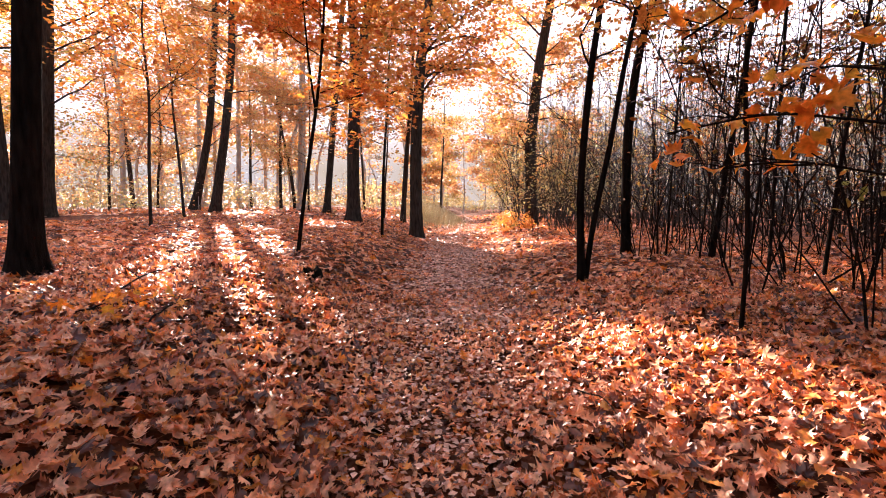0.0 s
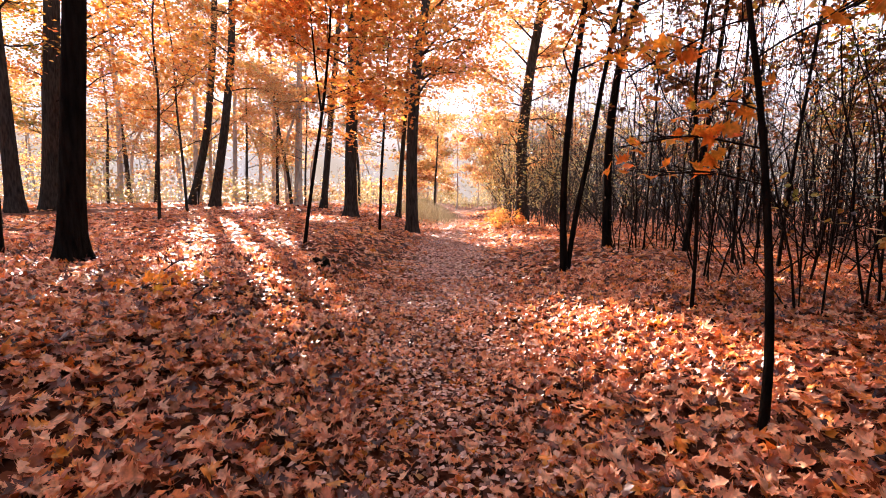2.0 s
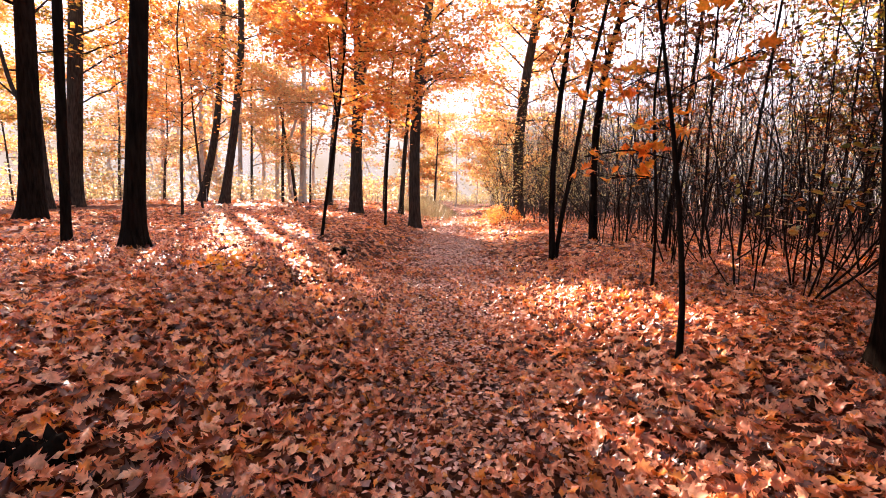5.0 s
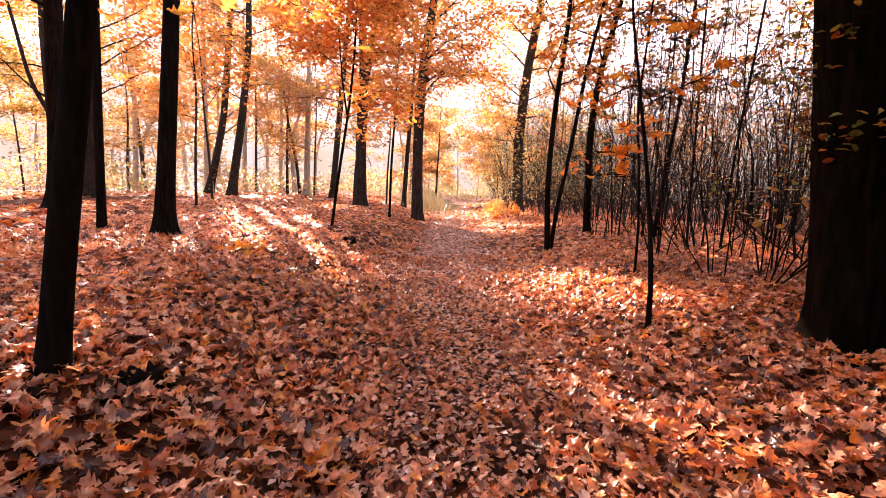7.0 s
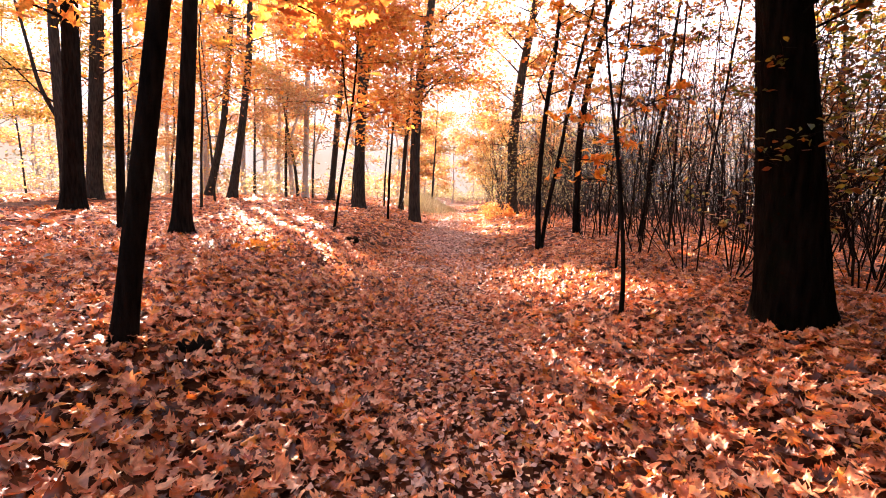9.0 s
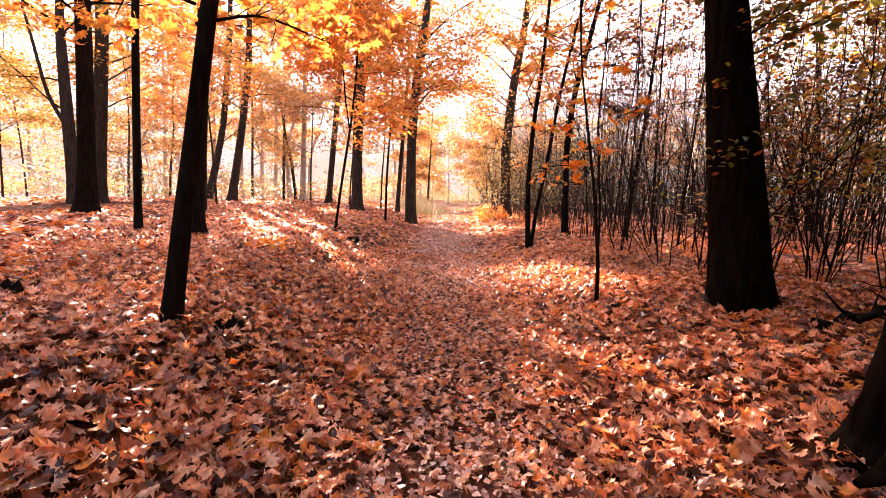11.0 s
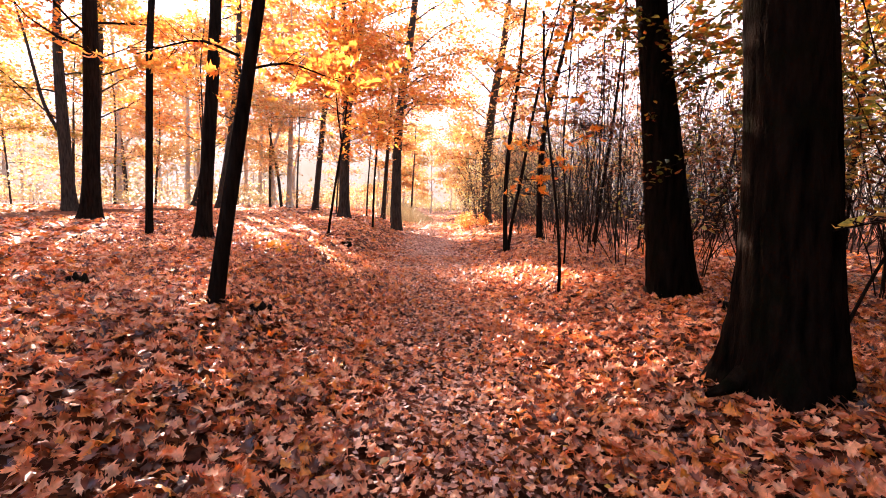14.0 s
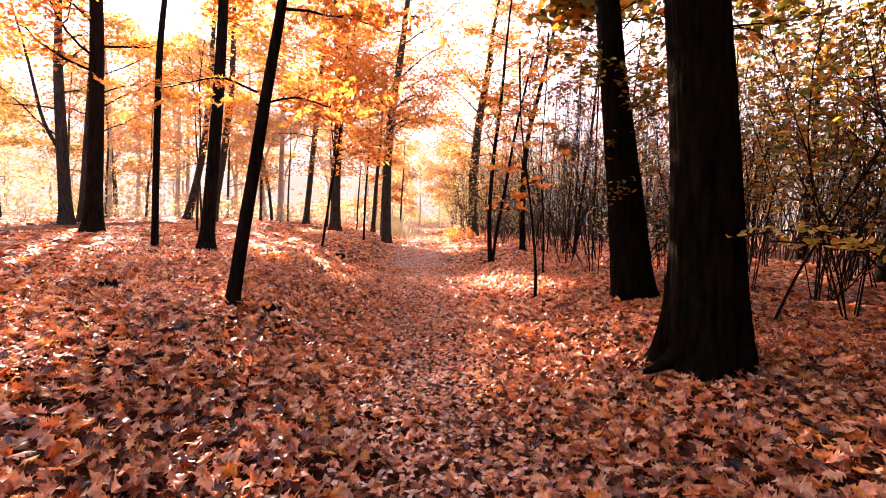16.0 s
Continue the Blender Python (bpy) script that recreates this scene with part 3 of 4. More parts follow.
tree("tree", "slender dark tree of two stems at the path's edge", 7.07, [(2.24, 0.25, 0.095), (2.18, 1.17, 0.080), (2.17, 2.05, 0.076), (2.27, 3.6, 0.070), (2.41, 4.59, 0.062)], 9, 14, mat_orange, slim=0.75, crown_from=3.0, leaves=900, limb_len=2.2, limbs=12, flare=1.2, fine=2, spread=0.22, leaf_size=0.13,
     stems=[[(2.28, 7.05, 0.15, 0.045), (2.38, 7.1, 1.2, 0.046), (2.6, 7.1, 2.2, 0.044), (2.82, 7.1, 3.8, 0.038), (3.0, 7.1, 4.7, 0.034), (3.6, 7.0, 7.5, 0.012)]])
tree("tree", "dark leaning tree at the thicket's edge", 9.02, [(3.74, 0.52, 0.125), (3.68, 1.76, 0.116), (3.67, 2.98, 0.108), (3.82, 4.6, 0.092), (4.06, 5.44, 0.082)], 10, 15, mat_orange, slim=0.82, crown_from=4.0, leaves=1100, limb_len=2.4, limbs=12, flare=1.2, spread=0.2)
tree("tree", "thin dark tree leaning over the thicket", 9.14, [(5.56, 0.3, 0.082), (5.72, 1.87, 0.07), (5.99, 3.89, 0.059), (6.1, 5.5, 0.053)], 9, 16, mat_brown, slim=0.75, crown_from=3.5, leaves=700, limb_len=2.0, limbs=10, flare=1.2, spread=0.2)
# The oaks' out-of-view crowns are thickened to shade the ground on the right.
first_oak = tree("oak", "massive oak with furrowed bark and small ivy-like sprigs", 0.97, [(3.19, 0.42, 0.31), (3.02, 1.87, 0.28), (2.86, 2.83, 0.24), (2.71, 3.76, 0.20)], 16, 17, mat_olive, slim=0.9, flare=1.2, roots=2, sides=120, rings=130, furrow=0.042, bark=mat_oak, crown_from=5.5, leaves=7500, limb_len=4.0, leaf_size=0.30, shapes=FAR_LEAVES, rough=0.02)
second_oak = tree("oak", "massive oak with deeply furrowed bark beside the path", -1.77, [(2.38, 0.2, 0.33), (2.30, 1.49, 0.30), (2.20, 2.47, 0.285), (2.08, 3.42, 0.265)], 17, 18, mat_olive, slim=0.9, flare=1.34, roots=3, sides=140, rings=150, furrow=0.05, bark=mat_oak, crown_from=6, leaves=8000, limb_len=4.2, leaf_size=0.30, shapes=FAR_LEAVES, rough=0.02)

sh = Shape()
root = smooth_line([(-0.20, 0.0, 0.22, 0.10), (-0.38, -0.02, 0.09, 0.07), (-0.50, -0.05, 0.04, 0.045), (-0.64, -0.06, 0.0, 0.02)], 12)
sh.tube(root[:, :3], root[:, 3], 16, 0.06, 4)
part("root", sh.mesh("root", mat_oak), second_oak)


def oak_sprig(oak, lean, girth, z, a, length, leaves, size, seed, label):
    """A leafy shoot that grows out of an oak's trunk."""
    rng = np.random.default_rng(seed)
    start = np.array((lean * z + 0.9 * girth * math.cos(a), 0.9 * girth * math.sin(a), z))
    tw = bough(rng, start, a, rng.uniform(0.1, 0.7), length, 7, 0.25)
    sh = Shape()
    r = 0.004 + 0.006 * length
    first = sh.tube(tw, np.linspace(r, 0.002, 7), 5)
    tips = list(tw[2:])
    for i in range(1, 6):
        side = bough(rng, tw[i], a + rng.choice((-1, 1)) * rng.uniform(0.5, 1.2), rng.uniform(-0.3, 0.5), length * rng.uniform(0.2, 0.45), 4, 0.25)
        sh.sprout(side, np.linspace(r * 0.5, 0.0015, 4), first, 5, i, int(rng.integers(0, 5)))
        tips.extend(side[1:])
    sprig = part("sprig", sh.mesh("sprig", mat_stem), oak)
    tips = np.array(tips)
    pos = tips[rng.integers(0, len(tips), leaves)] + rng.normal(0, 0.05, (leaves, 3))
    v, f = leaf_cloud(rng, pos, size, OVATE_LEAVES, 0.6)
    part("leaves", tri_mesh("leaves", v, f, mat_olive), sprig, label, smooth=False)


rng = np.random.default_rng(21)
for k in range(22):
    z = 1.3 + 2.4 * ((k * 0.618) % 1)
    oak_sprig(first_oak, -0.12, 0.285 - 0.03 * z, z, rng.uniform(-3.2, -0.1), rng.uniform(0.2, 0.55), 12, 0.08, 700 + k, "small yellow-green leaves")
for k in range(16):
    z = 2.7 + 2.4 * ((k * 0.618) % 1)
    oak_sprig(first_oak, -0.12, 0.26 - 0.03 * z, z, rng.uniform(-2.9, 0.9), rng.uniform(0.9, 2.0), 85, 0.11, 740 + k, "olive and orange leaves")
for k in range(12):
    z = 2.9 + 1.9 * ((k * 0.618) % 1)
    oak_sprig(second_oak, -0.09, 0.27 - 0.02 * z, z, rng.uniform(-0.5, 1.3), rng.uniform(1.0, 2.2), 80, 0.11, 770 + k, "olive and orange leaves")

# saplings
thin = "thin young tree with a few orange leaves"
SAP = dict(category="sapling", flare=1.1, sides=8)
# Both boughs are added to stop low sun reaching the ground near the oaks.
tree("sapling", "slender curved sapling with orange leaves above", 8.21, [(-2.7, 0.56, 0.045), (-2.58, 1.42, 0.042), (-2.45, 2.24, 0.041), (-2.26, 3.35, 0.037), (-2.12, 4.52, 0.03)], 7, 20, mat_orange, slim=0.8, crown_from=3.4, leaves=4600, limb_len=2.1, limbs=15, fine=2, **SAP,
     stems=[[(-2.3, 8.21, 3.2, 0.022), (-2.42, 8.3, 4.0, 0.02), (-2.5, 8.3, 5.2, 0.012)]],
     boughs=[(0.012, [(-2.2, 8.21, 3.5), (-1.75, 8.6, 3.8), (-1.3, 8.9, 4.1)]), (0.010, [(-2.25, 8.21, 3.2), (-1.8, 8.5, 3.45), (-1.4, 8.9, 3.7)])])
tree("sapling", thin, 13.5, [(-1.86, 0.72, 0.05), (-1.8, 2.56, 0.043), (-1.68, 4.21, 0.034)], 6.5, 21, mat_orange, crown_from=2.2, leaves=900, limb_len=1.5, limbs=10, **SAP)
tree("sapling", "thin bare sapling among the fallen leaves", 4.03, [(2.77, 0.34, 0.029), (2.78, 1.05, 0.026), (2.75, 1.66, 0.026), (2.64, 2.79, 0.022)], 5, 22, mat_orange, slim=0.75, crown_from=1.9, leaves=70, limb_len=1.1, limbs=7, shapes=NEAR_LEAVES, leaf_size=0.16, spread=0.12, fine=2, **SAP)
tree("sapling", "young oak sapling with large orange leaves", 1.72, [(1.87, 0.18, 0.038), (1.88, 0.64, 0.033), (1.84, 1.1, 0.029), (1.77, 1.68, 0.025), (1.68, 2.23, 0.022)], 4.2, 23, mat_bright, slim=0.75, crown_from=1.9, leaves=120, limb_len=1.0, limbs=6, fine=2, category="sapling", flare=1.15, sides=12,
     shapes=NEAR_LEAVES, leaf_size=0.15, spread=0.10, boughs=[(0.006, [(1.76, 1.72, 1.8), (1.6, 2.2, 1.95), (1.36, 2.75, 1.93)]), (0.006, [(1.72, 1.72, 2.0), (1.9, 2.3, 2.2), (2.2, 3.0, 2.25)]), (0.005, [(1.8, 1.72, 1.6), (1.7, 2.2, 1.72), (1.55, 2.6, 1.7)])])
for k, (x, y, lx, r, h, lv, m) in enumerate([(-19.2, 30, 0.5, 0.09, 9, 6000, mat_orange), (-20.2, 27, 0.3, 0.08, 9, 5000, mat_orange), (-23.6, 34, -0.3, 0.16, 12, 7000, mat_orange), (-10.9, 30, 0.1, 0.11, 9, 3500, mat_orange),
                                             (-10.6, 32, -0.7, 0.13, 10, 4000, mat_yellow), (-7.9, 12.0, 0.2, 0.045, 7, 2200, mat_orange), (-9.6, 16.5, -0.2, 0.05, 8, 3000, mat_orange), (-2.9, 22, 0.2, 0.05, 7, 1800, mat_orange),
                                             (-1.35, 19, 0.1, 0.04, 6, 1200, mat_orange), (-4.6, 21.5, 0.3, 0.05, 7, 2500, mat_orange), 
                                             (-8.3, 27.5, 0.2, 0.07, 9, 5000, mat_orange), (-17.5, 19.5, 0.2, 0.07, 8, 5000, mat_yellow), (-21.5, 19.5, 0.3, 0.05, 11, 13000, mat_yellow), (-25.5, 25.5, -0.3, 0.055, 12, 14000, mat_orange), (-0.2, 33, 0.2, 0.08, 9, 4000, mat_yellow),
                                             (-6.0, 34, -0.2, 0.1, 11, 6000, mat_orange), (-15.5, 36, 0.2, 0.12, 12, 8000, mat_orange)]):
    tree("sapling", "slim understorey tree with level sprays of " + ("yellow" if m is mat_yellow else "orange") + " leaves", y, [(x, 0, r), (x + lx * 0.3, h * 0.25, r * 0.9), (x + lx, h * 0.5, r * 0.7)], h, 60 + k, mat_hazed_orange if m is mat_orange and y > 18 else m,
         group="understorey trees", crown_from=2.4 if y > 18 else 2.8, leaves=int(lv * 0.54), limb_len=3.0, limbs=14, flat=0.22, spread=0.6, rings=18, bark=mat_hazed_mid_bark, shapes=FAR_LEAVES, leaf_size=0.14, **SAP)

# tall trees added between the low sun and the path to shade it
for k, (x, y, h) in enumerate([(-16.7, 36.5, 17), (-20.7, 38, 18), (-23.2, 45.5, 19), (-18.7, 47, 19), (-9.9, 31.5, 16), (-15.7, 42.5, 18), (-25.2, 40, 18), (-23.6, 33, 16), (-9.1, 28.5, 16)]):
    tree("tree", "tall tree with a high orange crown, added to shade the path", y, [(x, 0, 0.2), (x + 0.1, 3, 0.18), (x + 0.3, 8, 0.14)], h, 120 + k, mat_hazed_orange, group="tall trees of the wood", crown_from=5.5, limbs=17, limb_len=4.2, leaves=3300, rings=20, sides=9, shapes=FAR_LEAVES, leaf_size=0.24, spread=0.55, bark=mat_hazed_bark, fine=0)
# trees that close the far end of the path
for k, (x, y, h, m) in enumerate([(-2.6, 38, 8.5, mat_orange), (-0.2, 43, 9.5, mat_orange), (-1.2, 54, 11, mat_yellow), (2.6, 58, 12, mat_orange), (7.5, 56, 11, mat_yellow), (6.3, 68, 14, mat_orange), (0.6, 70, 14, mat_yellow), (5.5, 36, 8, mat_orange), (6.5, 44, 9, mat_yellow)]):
    tree("tree", "small autumn tree with " + ("orange" if m is mat_orange else "yellow") + " leaves near the path's far end", y, [(x, 0, 0.1), (x + 0.2, 2, 0.09), (x + 0.1, 5, 0.07)], h, 140 + k, mat_hazed_orange if m is mat_orange else m, group="trees at the path's far end", crown_from=1.6, limbs=14, limb_len=3.2, leaves=3600, rings=14, sides=7,
         shapes=FAR_LEAVES, leaf_size=0.24, spread=0.5, bark=mat_hazed_bark, fine=0)

# ---- the wood beyond ----
wood_rng = np.random.default_rng(77)
kinds = []
for k in range(7):
    m = (mat_hazed_orange, mat_yellow, mat_yellow, mat_hazed_orange, mat_hazed_yellow, mat_hazed_yellow, mat_brown)[k]
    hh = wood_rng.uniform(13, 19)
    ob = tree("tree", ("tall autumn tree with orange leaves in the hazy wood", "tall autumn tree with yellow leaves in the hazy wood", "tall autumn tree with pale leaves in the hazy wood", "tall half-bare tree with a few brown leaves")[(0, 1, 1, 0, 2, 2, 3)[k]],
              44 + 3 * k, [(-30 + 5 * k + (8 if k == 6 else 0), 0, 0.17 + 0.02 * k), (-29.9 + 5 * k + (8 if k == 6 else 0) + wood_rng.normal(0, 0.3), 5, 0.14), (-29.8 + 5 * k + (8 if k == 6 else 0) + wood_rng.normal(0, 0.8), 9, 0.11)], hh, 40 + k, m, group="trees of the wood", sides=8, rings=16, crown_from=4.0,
              limbs=14, limb_len=4.6, leaves=2100 if k < 6 else 800, leaf_size=0.30, shapes=FAR_LEAVES, spread=0.6, bark=mat_hazed_bark, fine=0)
    kinds.append(ob)
spots = [(-30 + 5 * k, 44 + 3 * k) for k in range(7)]
tries = 0
while len(spots) < 40 and tries < 6000:
    tries += 1
    x, y = wood_rng.uniform(-60, 45), wood_rng.uniform(-40, 80)
    if min((x - a) ** 2 + (y - b) ** 2 for a, b in spots) < 16:
        continue
    if y > 0:
        if abs(x - path_x(y)) < 4.5 + 0.02 * y or (x > -20 and x < 14 and y < 30) or (x < 0 and math.hypot(x, y) < 24):
            continue
    elif math.hypot(x, y + 5) < 12 or y > -10 and x > -16 and x < 12:
        continue
    if x < -0.9 * (y + 8) - 22 and y > 0:
        continue
    if 20 < y < 75 and x < path_x(y) and wood_rng.uniform() < 0.5:
        continue
    across = (x + 3.85) * math.cos(SUN_AZ) - (y - 8.15) * math.sin(SUN_AZ)
    if abs(across) < 3.6 and 0 < y < 52:
        continue
    spots.append((x, y))
    copy_thing(kinds[6 if x > path_x(y) + 4 and y > -5 and wood_rng.uniform() < 0.75 else wood_rng.integers(0, 6)], pose(x, y, float(ground_z(x, y)), 0, 0, wood_rng.uniform(0, 360)))

# dense unseen trees added at the camera's back to block skylight from there
thick = tree("tree", "dense leafy tree added out of view to block skylight", -20, [(5, 0, 0.16), (5.1, 3, 0.14), (5.2, 7, 0.1)], 13, 170, mat_brown, group="dense trees of the wood", crown_from=0.8, limbs=16, limb_len=3.4, leaves=1000, leaf_size=1.1, shapes=FAR_LEAVES, spread=0.8, rings=12, sides=7, bark=mat_bark, fine=0, flat=0.6)
for k in range(30):
    a = radians(-118 + 236 * ((k * 0.618) % 1))
    r = 11.5 + 14 * ((k * 0.414) % 1)
    x, y = r * math.sin(a), -7 - r * math.cos(a)
    if math.hypot(x - 5, y + 20) > 2.5 and y < 2 and not (-8 < x < 2.5 and y > -19):
        copy_thing(thick, pose(x, y, float(ground_z(x, y)), 0, 0, 40 * k))

# more unseen trees on the right, added to darken the ground by the oaks
for k, (x, y) in enumerate([(9.8, -4.5), (8.6, -6.0), (7.2, -8.5), (11.5, -6.0), (5.8, -7.0), (4.6, -9.0), (6.4, -10.5)]):
    copy_thing(thick, pose(x, y, float(ground_z(x, y)), 0, 0, 50 * k))
# leafy trees added here to cut the skylight on the right
dusky = tree("tree", "leafy dark tree added behind the thicket to cut light", 3.0, [(10.0, 0, 0.12), (10.1, 3, 0.1), (10.2, 6, 0.07)], 10, 171, mat_olive, group="leafy trees behind the thicket", crown_from=1.2, limbs=18, limb_len=2.8, leaves=2300, leaf_size=0.2, shapes=FAR_LEAVES, spread=0.55, rings=12, sides=7, bark=mat_bark, fine=0, flat=0.6)
for k, (x, y) in enumerate([(13.5, 8.5), (14.5, 1.0), (15.0, 13.5), (12.0, -2.5)]):
    copy_thing(dusky, pose(x, y, float(ground_z(x, y)), 0, 0, 50 * k))

# far woods, past where single trees can be told apart
rng = np.random.default_rng(9)
sh = Shape()
n = 70
fa, fr = rng.uniform(-1.3, 1.3, n), rng.uniform(75, 140, n)
fx, fy = fr * np.sin(fa), fr * np.cos(fa)
for x, y in zip(fx, fy):
    if abs(x - path_x(y)) > 3:
        z = float(ground_z(x, y))
        sh.tube([(x, y, z - 0.2), (x + rng.normal(0, 0.3), y, z + 6), (x + rng.normal(0, 0.8), y, z + 15)], (0.22, 0.17, 0.06), 5)
far = part("far_woods", sh.mesh("far_trunks", mat_hazed_bark), None)
tagged(far, "distant woodland of grey trunks under yellow leaves", "woods", kind="stuff")
n = 26000
i = rng.integers(0, len(fx), n)
pos = np.stack((fx[i], fy[i], 1.5 + 17 * rng.uniform(0, 1, n)), 1) + rng.normal(0, 2.4, (n, 3))
pos = pos[shading(pos) & (pos[:, 2] > 1.2)]
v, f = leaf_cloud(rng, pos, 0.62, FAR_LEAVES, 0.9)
tagged(part("far_foliage", tri_mesh("far_foliage", v, f, mat_hazed_yellow), far, smooth=False), kind="stuff")


def low_growth(name, label, mat, clumps, leaves, seed, r0, r1, a0, a1, size, tall, clear=3.0):
    """Uneven clumps of low leafy growth on thin stems."""
    rng = np.random.default_rng(seed)
    a, r = rng.uniform(a0, a1, clumps), r0 + (r1 - r0) * rng.uniform(0, 1, clumps) ** 0.8
    cx, cy = r * np.sin(a), r * np.cos(a)
    off = np.abs(cx - path_x(cy)) > clear
    cx, cy = cx[off], cy[off]
    wide, high = rng.uniform(0.7, 1.9, len(cx)), tall * rng.uniform(0.35, 1.0, len(cx)) ** 1.3
    i = rng.integers(0, len(cx), leaves)
    x, y = cx[i] + rng.normal(0, 0.7, leaves) * wide[i], cy[i] + rng.normal(0, 0.7, leaves) * wide[i]
    pos = np.stack((x, y, ground_z(x, y) + 0.15 + high[i] * rng.uniform(0, 1, leaves) ** 0.8 * (1 - 0.25 * np.hypot(x - cx[i], y - cy[i]) / wide[i]).clip(0.1)), 1)
    v, f = leaf_cloud(rng, pos[shading(pos)], size, FAR_LEAVES, 0.8)
    growth = part(name, tri_mesh(name, v, f, mat), None, smooth=False)
    tagged(growth, label, "undergrowth", kind="stuff")
    sh = Shape()
    for x, y, w, h in zip(cx, cy, wide, high):
        for _ in range(3):
            q = bough(rng, (x + rng.normal(0, 0.5) * w, y + rng.normal(0, 0.5) * w, float(ground_z(x, y)) - 0.1), rng.uniform(0, 6.28), 1.4, h * rng.uniform(0.8, 1.3), 4, 0.2)
            sh.tube(q, (0.022, 0.018, 0.013, 0.005), 3)
    tagged(part("stems", sh.mesh("stems", mat_hazed_bark), growth), kind="stuff")


low_growth("undergrowth", "yellow-green undergrowth in the far wood", mat_hedge, 210, 26000, 91, 29, 78, -1.3, 0.25, 0.21, 3.6)
low_growth("undergrowth", "orange and rust undergrowth in the far wood", mat_hazed_orange, 60, 9000, 92, 27, 60, -1.2, 0.1, 0.19, 4.4)
low_growth("undergrowth", "undergrowth in haze-paled leaves where the wood thins out", mat_hazed_yellow, 90, 12000, 93, 40, 90, -1.2, 0.9, 0.26, 3.0)
low_growth("undergrowth", "yellow-green bushes where the path leaves the wood", mat_hedge, 26, 9000, 94, 62, 95, -0.03, 0.2, 0.24, 4.5, 0.8)

# ---- thicket of thin stems on the right ----
bush_rng = np.random.default_rng(31)


def shrub(x, y, stems, height, leaves, leaf_mat, seed, label, fan=0.3, size=0.08, shapes=None, thick=0.0105, base_r=0.14):
    rng = np.random.default_rng(seed)
    z0 = float(ground_z(x, y))
    base = thing("shrub", label, "shrub", "shrubs of the thicket", at=(x, y, z0))
    tips = []
    for k in range(stems):
        sh = Shape()
        a = rng.uniform(0, 2 * np.pi)
        q = bough(rng, (base_r * math.cos(a), base_r * math.sin(a), -0.06), a, math.pi / 2 - abs(rng.normal(0, fan)), height * rng.uniform(0.6, 1.15), 9, 0.2)
        r = thick * rng.uniform(0.6, 1.5)
        start = sh.tube(q, np.linspace(r, 0.004, 9), 5)
        for j in range(2, 9):
            for _ in range(rng.integers(1, 4)):
                d = q[min(j, 8)] - q[j - 1]
                tw = bough(rng, q[j], rng.uniform(0, 6.28), rng.uniform(0.2, 1.2), rng.uniform(0.3, 0.9) * height * 0.22, 3, 0.25)
                sh.sprout(tw, (0.005, 0.004, 0.002), start, 5, j, int(rng.integers(0, 5)))
                tips.extend(tw[1:])
        part("stem", sh.mesh("stem", mat_hazed_stem if y > 11 else mat_stem), base)
    if leaves:
        tips = np.array(tips)
        pos = tips[rng.integers(0, len(tips), leaves)] + rng.normal(0, 0.06, (leaves, 3))
        pos = pos[pos[:, 2] > 0.15]
        v, f = leaf_cloud(rng, pos, size, shapes or MID_LEAVES, 0.7)
        part("leaves", tri_mesh("leaves", v, f, leaf_mat), base, smooth=False)
    return base


dark = "bare dark shrub of many thin upright stems"
green = "shrub with yellow-green leaves on thin dark stems"
count, tries, taken = 0, 0, []
while count < 165 and tries < 9000:
    tries += 1
    y = bush_rng.uniform(-3, 34) if count > 40 else bush_rng.uniform(3, 15)
    x = path_x(y) + (bush_rng.uniform(3.0, 14) if y < 16 else bush_rng.uniform(2.6, 10))
    if y < 3 and x < 5.2 or (5 < y < 9 and x < path_x(y) + 3.7) or x > 5.0 + 1.05 * (y + 6):
        continue
    if any((x - a) ** 2 + (y - b) ** 2 < 0.4 for a, b in taken):
        continue
    taken.append((x, y))
    count += 1
    leafy = y > 16 or y < 1.5
    shrub(x, y, int(bush_rng.integers(4, 8)), bush_rng.uniform(4.0, 6.8), int(bush_rng.integers(140, 300)) if leafy and y > 16 else int(bush_rng.integers(50, 130)) if leafy else int(bush_rng.integers(60, 170)) if x > 4.8 and y < 10 else int(bush_rng.integers(25, 80)),
          (mat_olive if y < 1.5 else (mat_hedge, mat_yellow, mat_hedge)[count % 3]) if leafy else mat_brown, 200 + count, green if leafy else dark, size=0.10 if y > 12 else 0.085, fan=0.32, shapes=OVATE_LEAVES if y < 8 else MID_LEAVES)
for k in range(34):
    y = 6.5 + 22 * ((k * 0.618) % 1)
    x = float(path_x(y)) + 4.2 + 8.5 * ((k * 0.382 + 0.15) % 1)
    lean = bush_rng.normal(0.1, 0.35)
    r = bush_rng.uniform(0.018, 0.034)
    tree("tree", "slender dark pole of a young tree in the thicket", y, [(x, 0, r), (x + 0.3 * lean, 2.0, r * 0.9), (x + lean, 4.5, r * 0.75)], bush_rng.uniform(8, 11), 300 + k, mat_brown if k % 3 else mat_olive, group="young trees of the thicket", flare=1.1, sides=7,
         rings=16, crown_from=2.4, limbs=9, limb_len=1.7, leaves=430, leaf_size=0.10, shapes=MID_LEAVES, spread=0.15, bark=mat_stem)
# the thicket goes on, too dense to tell its stems apart
rng = np.random.default_rng(61)
sh = Shape()
for k in range(1500):
    y = rng.uniform(-4, 42)
    x = float(path_x(y)) + rng.uniform(11, 26) if y < 16 else float(path_x(y)) + rng.uniform(5, 26)
    z = float(ground_z(x, y))
    q = bough(rng, (x, y, z - 0.05), rng.uniform(0, 6.28), 1.57 - abs(rng.normal(0, 0.3)), rng.uniform(2.5, 7), 4, 0.2)
    sh.tube(q, (0.022, 0.018, 0.012, 0.004), 3)
